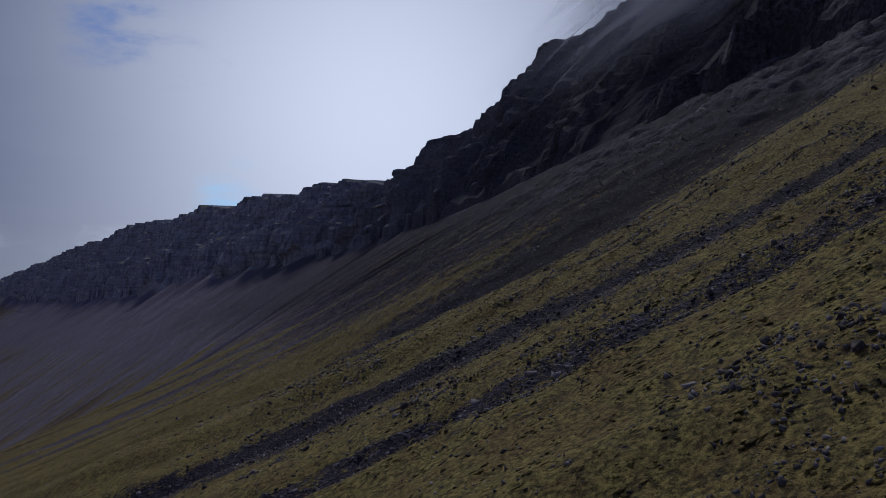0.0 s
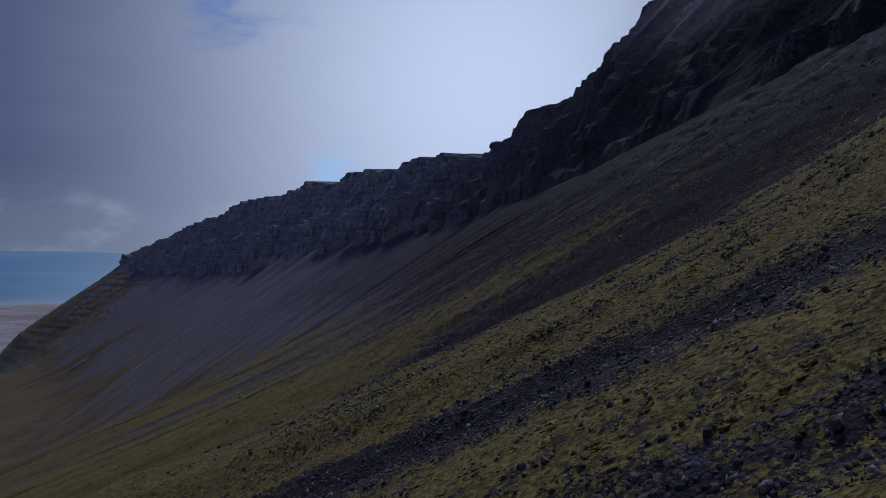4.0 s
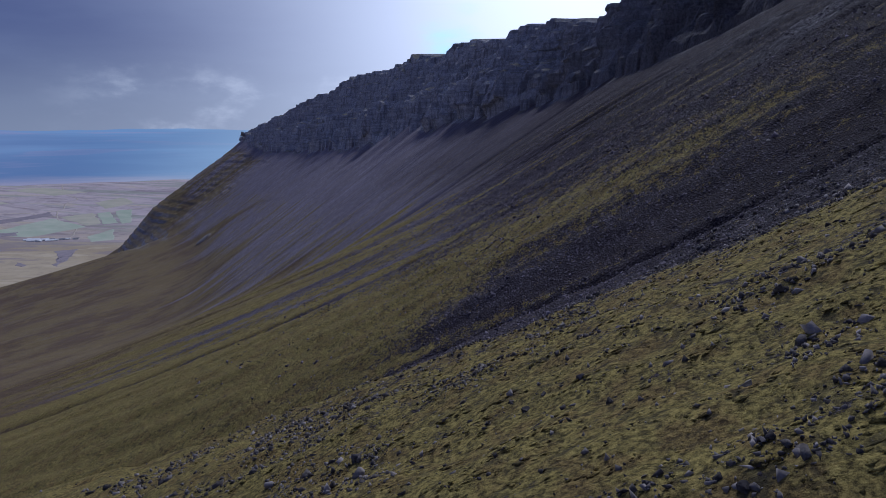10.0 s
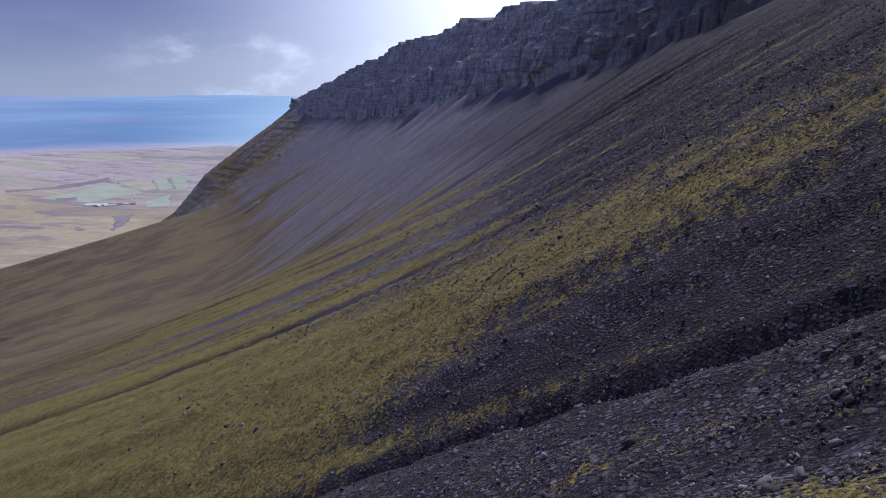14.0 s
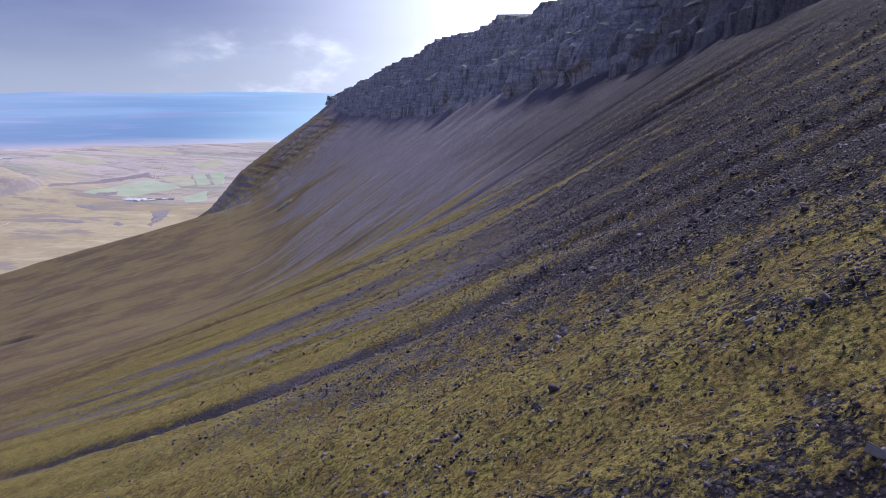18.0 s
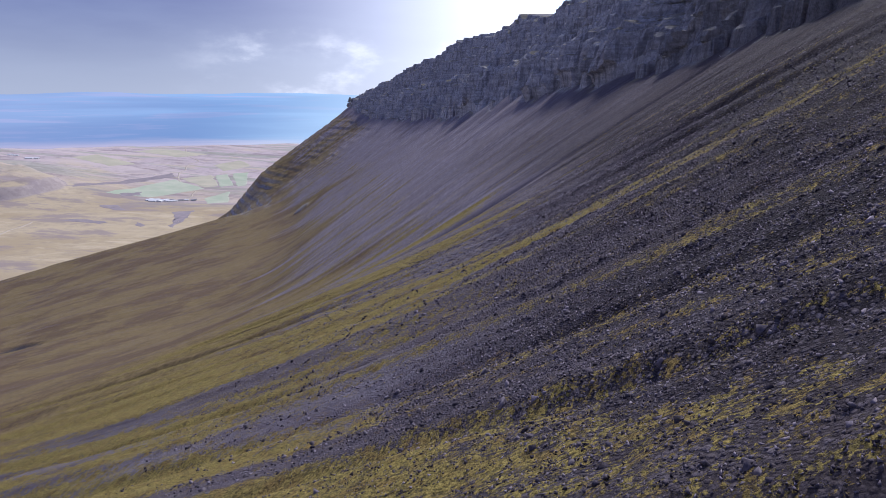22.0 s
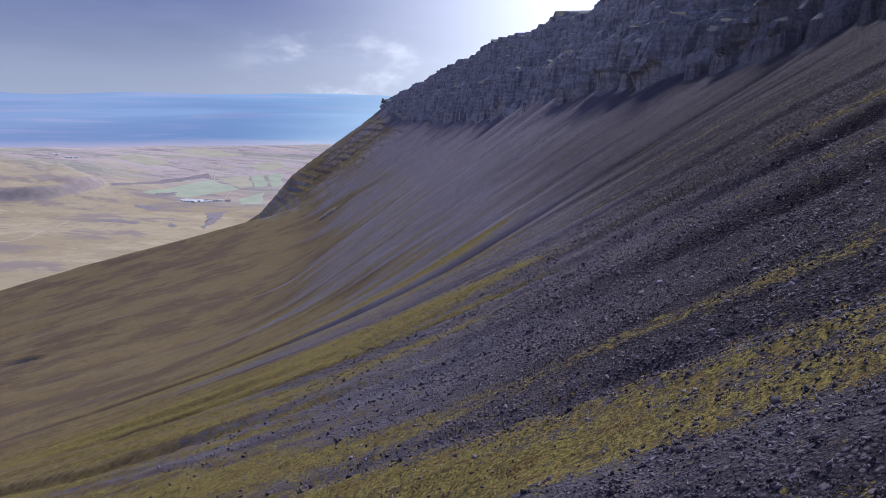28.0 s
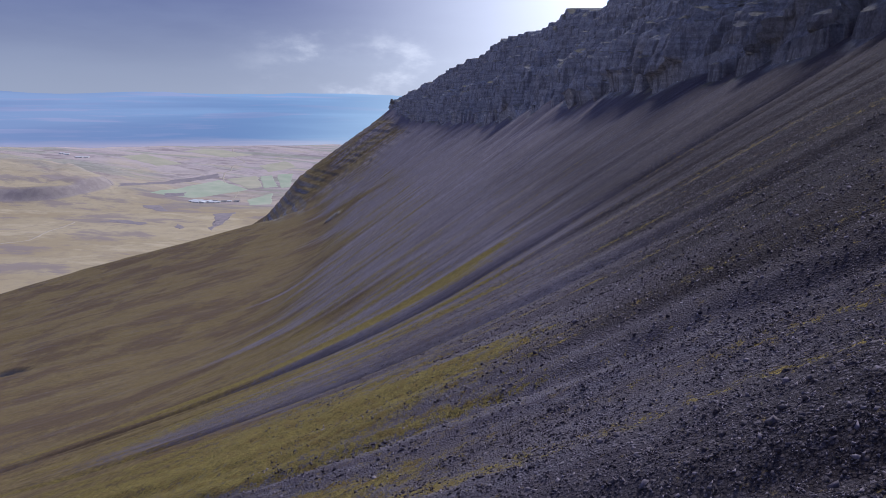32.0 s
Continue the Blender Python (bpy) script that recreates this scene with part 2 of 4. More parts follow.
    joint = n.noise(n.add("ShaderNodeMapping", {"Vector": place, "Scale": (1.0, 1.0, 0.10)}).outputs[0], 0.28, 6.0, 0.68)
    rock = n.mix(n.ramp(joint, 0.50, 0.60, 0.0, 0.6), rock, (0.13, 0.127, 0.147))
    rock = n.mix(n.ramp(n.noise(place, 1.2, 6.0, 0.7), 0.55, 0.75, 0.0, 0.4), rock, (0.13, 0.125, 0.142))
    up = n.add("ShaderNodeSeparateXYZ", {0: n.add("ShaderNodeNewGeometry").outputs["Normal"]}).outputs[2]
    rock = n.mix(n.math("MULTIPLY", n.ramp(up, 0.62, 0.85), n.ramp(n.noise(place, 0.05, 4.0), 0.4, 0.6, 0.25, 0.8)), rock, (0.175, 0.155, 0.095))
    # darker copy of the rock for near cliffs, shade put into the colour
    shaded_rock = n.mix(n.ramp(n.noise(place, 0.9, 8.0, 0.8), 0.36, 0.64), (0.030, 0.028, 0.032), (0.16, 0.15, 0.16))
    rock = n.mix(n.ramp(haze_shade, -0.3, 0.8), shaded_rock, rock)
    patchy = n.math("ADD", n.math("MULTIPLY", n.math("SUBTRACT", fine, 0.5), 2.3), n.math("MULTIPLY", n.math("SUBTRACT", grain, 0.5), 2.0))
    patchy = n.math("ADD", patchy, n.math("MULTIPLY", n.math("SUBTRACT", tuft, 0.5), 0.9))
    mossy = n.ramp(n.math("ADD", cover.outputs[0], patchy), 0.34, 0.56)
    grassy = n.ramp(n.math("ADD", cover.outputs[1], n.math("ADD", patchy, n.math("SUBTRACT", streak, 0.5))), 0.25, 0.80)
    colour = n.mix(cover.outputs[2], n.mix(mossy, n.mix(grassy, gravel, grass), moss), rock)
    height = n.math("ADD", n.math("MULTIPLY", fine, 0.6), n.math("MULTIPLY", speck, 0.8))
    pile = n.math("ADD", n.math("MULTIPLY", top_a, 0.65), n.math("MULTIPLY", n.math("MULTIPLY", top_d, n.ramp(tone_d, 0.74, 0.84)), 1.3))
    open_ground = n.math("MULTIPLY", n.math("SUBTRACT", 1.0, mossy), n.math("SUBTRACT", 1.0, grassy))
    height = n.math("ADD", height, n.math("MULTIPLY", pile, open_ground))
    crag = n.math("ADD", n.math("MULTIPLY", n.noise(place, 0.9, 8.0, 0.7), 0.6), n.math("MULTIPLY", n.noise(n.add("ShaderNodeMapping", {"Vector": place, "Scale": (1.0, 1.0, 0.16)}).outputs[0], 0.55, 6.0, 0.65), 1.7))
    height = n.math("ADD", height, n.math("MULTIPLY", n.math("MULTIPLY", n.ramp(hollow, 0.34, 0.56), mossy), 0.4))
    height = n.math("ADD", height, n.math("MULTIPLY", n.math("MULTIPLY", crag, cover.outputs[2]), 4.5))
    finish(n, colour, 0.94, height, 0.7, 0.11, 0.1)
    return m


def stone_material(name, dark, light):
    m, n = material(name)
    place = n.add("ShaderNodeNewGeometry").outputs["Position"]
    one = n.add("ShaderNodeNewGeometry").outputs["Random Per Island"]
    which = n.add("ShaderNodeObjectInfo").outputs["Random"]
    tone = n.math("FRACT", n.math("ADD", one, which))
    fine = n.noise(place, 9.0, 5.0, 0.65)
    colour = n.mix(n.math("POWER", tone, 2.4), dark, light)
    colour = n.mix(n.ramp(fine, 0.35, 0.7, 0.0, 0.6), colour, n.mix(0.5, colour, light))
    colour = n.mix(n.ramp(n.noise(place, 3.0, 4.0), 0.62, 0.72, 0.0, 0.6), colour, (0.12, 0.115, 0.05))
    finish(n, colour, 0.92, fine, 0.4, 0.05, 0.12)
    return m


def plain_material():
    m, n = material("valley_ground")
    place = n.add("ShaderNodeNewGeometry").outputs["Position"]
    long = n.add("ShaderNodeMapping", {"Vector": place, "Scale": (0.40, 1.0, 1.0), "Rotation": (0, 0, -0.58)}).outputs[0]
    strip = n.add("ShaderNodeMapping", {"Vector": place, "Scale": (0.10, 1.0, 1.0), "Rotation": (0, 0, -0.66)}).outputs[0]
    a = n.noise(long, 0.0022, 6.0, 0.6)
    b = n.noise(long, 0.008, 7.0, 0.65)
    c = n.noise(place, 0.03, 6.0, 0.7)
    d = n.noise(strip, 0.010, 5.0, 0.6)
    e = n.noise(strip, 0.035, 4.0, 0.6)
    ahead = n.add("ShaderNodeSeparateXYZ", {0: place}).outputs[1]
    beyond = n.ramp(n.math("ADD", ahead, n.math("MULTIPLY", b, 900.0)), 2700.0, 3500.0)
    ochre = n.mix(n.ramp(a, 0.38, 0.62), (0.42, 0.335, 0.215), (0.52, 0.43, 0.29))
    # far heath paler and pinker, haze painted into its colour
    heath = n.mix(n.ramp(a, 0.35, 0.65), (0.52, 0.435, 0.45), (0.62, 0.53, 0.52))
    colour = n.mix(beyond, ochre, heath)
    colour = n.mix(n.ramp(b, 0.52, 0.60, 0.0, 0.75), colour, (0.30, 0.248, 0.255))
    colour = n.mix(n.ramp(b, 0.36, 0.47, 0.7, 0.0), colour, (0.60, 0.51, 0.36))
    colour = n.mix(n.ramp(c, 0.45, 0.70, 0.0, 0.5), colour, (0.33, 0.27, 0.22))
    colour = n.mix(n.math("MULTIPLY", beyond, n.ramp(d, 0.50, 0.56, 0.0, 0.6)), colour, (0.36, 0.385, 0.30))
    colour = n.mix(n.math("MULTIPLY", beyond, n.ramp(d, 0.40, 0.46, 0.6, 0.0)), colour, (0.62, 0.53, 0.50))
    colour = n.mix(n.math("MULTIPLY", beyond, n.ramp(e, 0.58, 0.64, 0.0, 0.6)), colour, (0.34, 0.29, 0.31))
    up = n.add("ShaderNodeSeparateXYZ", {0: n.add("ShaderNodeNewGeometry").outputs["Normal"]}).outputs[2]
    colour = n.mix(n.ramp(up, 0.86, 0.96, 0.85, 0.0), colour, n.mix(n.ramp(c, 0.4, 0.6), (0.35, 0.30, 0.31), (0.45, 0.385, 0.37)))
    finish(n, colour, 0.95, b, 0.3, 6.0, 0.1)
    return m


def backdrop_material():
    """Far plateau that glows: blue air, paler towards the ridge, painted in as emission."""
    m, n = material("far_plateau")
    place = n.add("ShaderNodeNewGeometry").outputs["Position"]
    split = n.add("ShaderNodeSeparateXYZ", {0: place})
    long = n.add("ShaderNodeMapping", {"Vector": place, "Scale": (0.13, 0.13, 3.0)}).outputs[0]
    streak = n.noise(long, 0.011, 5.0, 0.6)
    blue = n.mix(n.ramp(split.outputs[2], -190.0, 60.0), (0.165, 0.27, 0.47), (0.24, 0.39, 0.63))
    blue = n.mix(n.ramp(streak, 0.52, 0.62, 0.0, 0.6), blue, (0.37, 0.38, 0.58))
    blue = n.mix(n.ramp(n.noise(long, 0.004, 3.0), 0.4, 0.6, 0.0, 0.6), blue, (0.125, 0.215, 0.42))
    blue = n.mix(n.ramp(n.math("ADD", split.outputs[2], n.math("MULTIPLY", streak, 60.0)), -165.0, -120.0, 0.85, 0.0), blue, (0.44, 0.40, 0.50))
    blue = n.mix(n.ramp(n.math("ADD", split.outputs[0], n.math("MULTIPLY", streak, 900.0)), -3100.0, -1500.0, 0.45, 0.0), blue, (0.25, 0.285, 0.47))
    # glare by the ridge, painted as a brighter blue
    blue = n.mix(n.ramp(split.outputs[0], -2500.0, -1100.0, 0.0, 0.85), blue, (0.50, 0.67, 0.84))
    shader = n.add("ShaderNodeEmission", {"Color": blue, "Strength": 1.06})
    n.add("ShaderNodeOutputMaterial", {"Surface": shader.outputs[0]})
    return m


def plain_colour(name, one, two, scale, rough=0.8, bump=0.2):
    m, n = material(name)
    place = n.add("ShaderNodeNewGeometry").outputs["Position"]
    v = n.noise(place, scale, 5.0, 0.6)
    finish(n, n.mix(n.ramp(v, 0.3, 0.7), one, two), rough, v, bump, 0.1, 0.3)
    return m


M_SLOPE = slope_material()
M_PLAIN = plain_material()
M_FAR = backdrop_material()
M_STONE = stone_material("basalt_stone", (0.034, 0.028, 0.036), (0.27, 0.235, 0.28))


# ---- the mountainside ----
def hashed(ix, iy, seed):
    h = (ix.astype(np.int64) * 374761393 + iy.astype(np.int64) * 668265263 + seed * 1274126177) & 0xFFFFFFFF
    h = ((h ^ (h >> 13)) * 1274126177) & 0xFFFFFFFF
    return ((h ^ (h >> 16)) & 0xFFFFFF) / float(0xFFFFFF)


def smooth_noise(x, y, seed=0):
    """Value noise, about -1 to 1."""
    x, y = np.broadcast_arrays(np.asarray(x, float), np.asarray(y, float))
    ix, iy = np.floor(x), np.floor(y)
    fx, fy = x - ix, y - iy
    fx, fy = fx * fx * fx * (fx * (fx * 6 - 15) + 10), fy * fy * fy * (fy * (fy * 6 - 15) + 10)
    a, b = hashed(ix, iy, seed), hashed(ix + 1, iy, seed)
    c, d = hashed(ix, iy + 1, seed), hashed(ix + 1, iy + 1, seed)
    return 2 * ((a * (1 - fx) + b * fx) * (1 - fy) + (c * (1 - fx) + d * fx) * fy) - 1


def fractal(x, y, seed=0, octaves=4, gain=0.5):
    total, size = 0.0, 1.0
    for k in range(octaves):
        total = total + size * smooth_noise(x * 2.0 ** k, y * 2.0 ** k, seed + 17 * k)
        size *= gain
    return total


def step(x, a, b):
    t = np.clip((x - a) / (b - a), 0, 1)
    return t * t * (3 - 2 * t)


# foot of the cliffs in plan, from behind the camera's start to round the far spur: x, y, height of the foot, height of the brow
FOOT = [(112, -420, 42, 250), (98, -200, 42, 235), (88, 0, 41, 215), (72, 200, 37, 167.9), (61, 290, 33, 124), (44, 365, 28, 102),
        (22, 430, 23, 71.1), (-14, 510, 18, 77.7), (-40, 570, 15, 79.7), (-100, 725, 9, 90.9), (-172, 910, 0, 99.3), (-250, 1100, -9, 106.2), (-350, 1300, -14, 105.8),
        (-467, 1501, -17, 96.6), (-590, 1730, -16, 66.7), (-716, 1938, -12, 25.1), (-731, 2060, -12, 31.6), (-640, 2190, -12, 45), (-480, 2300, -12, 60), (-200, 2400, -12, 70)]
# swells and hollows across the near scree: metres along, metres up
SWELL = [(-300, 7), (0, 6.6), (12, 6.0), (24, 4.4), (34, 4.2), (44, 3.8), (50, 3.0), (55, 2.1), (60, 0.2), (64, -0.7), (74, 0.0), (84, 1.4), (93, 3.2), (100, 3.0),
         (107, 2.6), (112, 2.2), (118, 2.8), (124, 2.0), (132, 1.2), (160, 1.0), (200, 1.2), (260, 1.8), (400, 0)]


def dense_curve():
    p = np.array(FOOT, float)
    knots = np.concatenate([[0], np.cumsum(np.hypot(*np.diff(p[:, :2], axis=0).T))])
    t = np.arange(0, knots[-1], 1.0)
    slope = np.gradient(p, knots, axis=0)
    k = np.clip(np.searchsorted(knots, t, "right") - 1, 0, len(p) - 2)
    h = (knots[k + 1] - knots[k])
    u = ((t - knots[k]) / h)[:, None]
    h = h[:, None]
    out = ((2 * u ** 3 - 3 * u ** 2 + 1) * p[k] + (u ** 3 - 2 * u ** 2 + u) * h * slope[k]
           + (-2 * u ** 3 + 3 * u ** 2) * p[k + 1] + (u ** 3 - u ** 2) * h * slope[k + 1])
    along = np.concatenate([[0], np.cumsum(np.hypot(*np.diff(out[:, :2], axis=0).T))])
    along -= np.interp(0.0, out[:300, 1].tolist() + out[300:900, 1].tolist(), along[:900])
    return along, out


ALONG, CURVE = dense_curve()
TURN = np.gradient(CURVE[:, :2], ALONG, axis=0)
TURN /= np.linalg.norm(TURN, axis=1)[:, None]
for _ in range(40):
    TURN[1:-1] = (TURN[:-2] + TURN[1:-1] * 2 + TURN[2:]) / 4

# gullies down the scree: along, half width, depth, from s, to s
GULLIES = [(71, 1.3, 1.5, 30, 150), (74.5, 3.0, 0.8, 30, 150), (115, 1.5, 0.9, 10, 190), (402, 5.2, 4.0, -12, 270), (389, 2.6, 1.2, -10, 240), (128.5, 1.0, 0.55, 20, 190), (143, 1.1, 0.5, 25, 190), (157, 1.2, 0.6, 20, 190), (190, 1.3, 0.6, 25, 190), (216, 1.5, 0.7, 20, 190), (241, 1.6, 0.8, 20, 190), (340, 2.2, 1.0, 0, 200), (365, 2.0, 0.9, -5, 220), (450, 3.5, 1.0, 0, 240),
           (297, 3.2, 1.8, 10, 190), (520, 5, 0.9, 0, 240), (610, 6, 1.0, 0, 240), (22.5, 3.0, 1.0, 30, 150), (6.5, 1.8, 0.9, 30, 150)]


SLANT = 0.42
SWELL_V = np.arange(-300, 401, 2.0)
SWELL_Z = np.interp(SWELL_V, *np.array(SWELL, float).T)
for _ in range(3):
    SWELL_Z[1:-1] = (SWELL_Z[:-2] + 2 * SWELL_Z[1:-1] + SWELL_Z[2:]) / 4


def ground(v, s):
    """Place, and covers, of the mountainside at v metres along the foot of the cliffs and s metres out from it (negative: up the cliffs)."""
    v, s = np.broadcast_arrays(np.asarray(v, float), np.asarray(s, float))
    x0, y0 = np.interp(v, ALONG, CURVE[:, 0]), np.interp(v, ALONG, CURVE[:, 1])
    foot, brow = np.interp(v, ALONG, CURVE[:, 2]), np.interp(v, ALONG, CURVE[:, 3])
    # a bench of the topmost bed, dropping off at its far end
    brow = brow + 10 * step(v, 1270, 1470) * (1 - step(v, 1475, 1500)) - 2.5
    tx, ty = np.interp(v, ALONG, TURN[:, 0]), np.interp(v, ALONG, TURN[:, 1])
    length = np.hypot(tx, ty)
    nx, ny = -ty / length, tx / length
    far = step(v, 250, 800)
    spur = step(v, 1650, 1960)
    # scree: steep above, running out below
    steep = 0.615 + 0.12 * far - 0.01 * spur
    bend = 70 + 120 * far + 165 * spur
    low, ease = 0.30 - 0.08 * far, 70 - 35 * far
    ragged = 1 + 9 * smooth_noise(v / 37, 0 * v, 51) + 9 * (1 - 2 * np.abs(smooth_noise(v / 11, 0 * v, 52)))
    ragged = np.clip(ragged, 0, 30) * (1 - 0.5 * spur)
    out = np.maximum(s, 0)
    rest = np.maximum(out - bend, 0)
    z = steep * np.clip(-s, 0, ragged) - (steep * np.minimum(out, bend) + low * np.minimum(rest, 450) + 0.22 * np.maximum(rest - 450, 0)
          + (steep - low) * ease * (1 - np.exp(-rest / ease)))
    lane_v = v - SLANT * (1 - 0.85 * step(v, 150, 400)) * (s - 72)
    z = z + np.interp(lane_v, SWELL_V, SWELL_Z) * step(s, 5, 45) * (1 - 0.5 * step(s, 120, 220))
    z = z + np.interp(s, [50, 66, 74, 82, 90, 100, 110, 150], [0, -0.8, -0.3, 0.4, 0.9, 1.4, 2.4, 0]) * (1 - step(lane_v, 54, 61)) * step(lane_v, 8, 36)
    wob = lane_v + 6 * smooth_noise(v / 60, s / 90, 5)
    for at, half, deep, a, b in GULLIES:
        fade = step(s, a, a + 25) * (1 - step(s, b - 50, b))
        d = (wob - at) / half if half > 4 else (lane_v + 1.2 * smooth_noise(v / 9, s / 14, 6) - at) / half
        z = z - deep * fade * np.exp(-d * d)
    band = step(s, -8, 20) * (1 - step(s, 170, 300))
    z = z + band * (0.8 - 0.1 * far) * fractal(lane_v / 26, s / 300, 11, 4, 0.55)
    z = z + band * 0.30 * fractal(lane_v / 5.0, s / 45, 12, 2) * (1 - step(v, 500, 900))
    z = z + step(s, 0, 30) * 0.15 * fractal(v / 1.3, s / 1.7, 13, 2) * (1 - step(v, 260, 320))
    z = z + step(s, 200, 420) * 4.0 * fractal(v / 130, s / 190, 14, 4)
    # cliffs: ledges of lava, cut by gullies
    high = brow - foot - steep * ragged
    broken = 1 - step(v, 190, 345)
    wide = (0.58 + 0.34 * broken) * high + 8
    climb = -s - ragged
    up = np.clip(climb / wide, 0, 1)
    rib = 1 - 2 * np.abs(smooth_noise(v / 36 + 0.3 * smooth_noise(v / 60, up * 3, 36), up * 0.5, 21))
    small = 1 - 2 * np.abs(smooth_noise(v / 13.0, up * 1.2, 22))
    notch = np.exp(-(smooth_noise(v / 15 + 0.25 * smooth_noise(v / 20, up * 4, 34), up * 0.6, 40) / 0.14) ** 2)
    layers = 9.0 + 9.0 * (1 - step(v, 180, 420))
    t = up * layers + 0.5 * smooth_noise(v / 110, 0 * v, 23) + 0.3 * smooth_noise(v / 9, up * 6, 28) + broken * (0.9 * smooth_noise(v / 45, up * 4, 55) + v / 60)
    ledge = np.floor(t)
    part_up = t - ledge
    sheer = 0.26 + 0.30 * hashed(ledge, 0 * ledge, 29)
    wall = 0.74 + 0.14 * step(v, 250, 420) + 0.10 * smooth_noise(v / 25, ledge * 1.7, 30)
    start = broken * v / 60
    outcrop = step(smooth_noise(v / 17, ledge * 2.3, 56) + 0.5 * smooth_noise(v / 6, ledge * 3.1, 57), -0.35, 0.25)
    wall = wall + (0.18 + 0.62 * outcrop - wall) * broken * 0.9
    sheer = sheer * (1 - 0.25 * broken)
    rise = (ledge - start + np.clip(part_up / sheer, 0, 1) * wall + np.clip((part_up - sheer) / (1 - sheer), 0, 1) * (1 - wall)) / layers
    rise = np.where(v > 330, np.interp(rise, [0, 0.36, 0.54, 1, 1.2], [0, 0.44, 0.51, 1, 1.2]), rise)
    rough = step(climb, 0, 6)
    jag = 2.2 * fractal(v / 14, 0 * v, 24, 3)
    z = z + np.where(climb > 0, high * np.clip(rise, -0.02, 1.05) + rough * jag, 0.0)
    beyond = np.maximum(climb - wide, 0)
    z = z + 0.04 * beyond
    pillar = np.floor(v / 3.4 + 0.8 * smooth_noise(v / 11, ledge * 0.9, 33))
    tower = np.floor(v / 8.5 + 0.7 * smooth_noise(v / 25, np.floor(t / 3) * 1.3, 43))
    blocks = 2.0 * (hashed(pillar, ledge, 26) - 0.5) + 3.4 * (hashed(tower, np.floor(t / 3), 35) - 0.5)
    cut = (6.5 * rib + 4.6 * small - 7.0 * notch) * (1.15 - 0.5 * up) + 6 * smooth_noise(v / 70, 0 * v, 37)
    shift = rough * (1 - step(beyond, 0, 30)) * (1 - 0.72 * broken) * (cut + blocks * step(climb, 2, 12) + 0.7 * fractal(v / 2.4, t * 1.5, 25, 2))
    z = z + foot + 4.0 * fractal(v / 30, 0 * v, 27, 2) * step(s, -50, -20) * (1 - step(s, 0, 60)) * far
    # the spur: full above, then a rocky nose, then a long run-out
    z = z + np.interp(s, [-160, -60, 0, 215, 300, 460, 700, 1000, 1420], [4, 8, 17, 17, -20, -12, -24, -38, -58]) * step(v, 1840, 2040)
    z = z - 0.045 * np.maximum(s - 330, 0) * step(v, 500, 1200) * (1 - step(v, 1840, 2040))
    # beds of lava stepping down the nose, the scree lying over them
    nose = step(v + 70 * smooth_noise(s / 60, v / 90, 48), 1540, 1760) * step(s, 4, 30) * (1 - step(s + 18 * smooth_noise(v / 40, s / 40, 50), 285, 325))
    bed = (z + 0.012 * v + 2.2 * smooth_noise(v / 60, s / 60, 31) + 0.8 * fractal(v / 15, s / 15, 38, 2)) / 13.0
    tier = np.floor(bed)
    share = 0.20 + 0.22 * hashed(tier, 0 * tier, 53)
    within = bed - tier
    stepped = np.where(within < 1 - share, 0.30 * within / (1 - share), 0.30 + 0.70 * (within - 1 + share) / share)
    strong = np.clip(0.55 + 0.9 * smooth_noise(v / 55, tier * 0.9, 32), 0.1, 1.0) * (0.55 + 0.45 * step(s, 170, 230))
    z = z + nose * strong * 13.0 * (stepped - within) * 0.75 + nose * 0.9 * fractal(v / 12, s / 9, 39, 3)
    sheer_bed = step(within, 0.90 - share, 1.02 - share)
    e = s + shift
    # covers
    lane = fractal(lane_v / 7.0, s / 110, 41, 3)
    def band_at(at, half):
        return np.exp(-((lane_v - at) / half) ** 4)
    bare = band_at(22.5, 4.5) + 0.85 * band_at(6.5, 2.4) + 0.6 * band_at(-14, 3)
    moss_band = 1.15 * (1 - step(lane_v, 55, 61)) * (1 - 0.75 * bare) + 1.05 * band_at(98, 19) * (0.74 + 0.26 * step(s, 66, 90)) * (0.3 + 0.7 * step(s, 48, 70)) * (1 - 0.9 * band_at(115, 2.4)) + 0.8 * band_at(81, 9) * step(s, 78, 92) + 0.9 * band_at(124, 7) * (0.36 + 0.64 * step(s, 64, 90)) + 0.6 * band_at(73.8, 0.9) \
        + (0.5 + 0.5 * step(s, 66, 96)) * (0.46 * band_at(139, 3) + 0.46 * band_at(150, 3.4) + 0.40 * band_at(161, 2.6) + 0.50 * band_at(174, 3.6) + 0.44 * band_at(185, 3) + 0.36 * band_at(198, 3)
        + 0.36 * band_at(213, 4) + 0.36 * band_at(231, 3.5) + 0.50 * band_at(254, 11)) + 1.15 * step(s, 78, 105) * band_at(424, 10)
    lower = step(s + 10 * lane, 70, 108)
    moss = moss_band * 0.88 + 0.30 * lane + (0.20 + 0.22 * step(lane_v, 128, 140)) * fractal(lane_v / 2.6, s / 22, 45, 3) + 0.54 * lower * (1 - 0.8 * band_at(115, 2.0)) * (1 - 1.1 * band_at(65, 8)) * (1 - np.clip(bare, 0, 1)) - 0.10 - 0.30 * far - 0.45 * (1 - step(s, 12, 52)) * step(lane_v, 48, 64)
    edge = 140 + 28 * step(v, 480, 640)
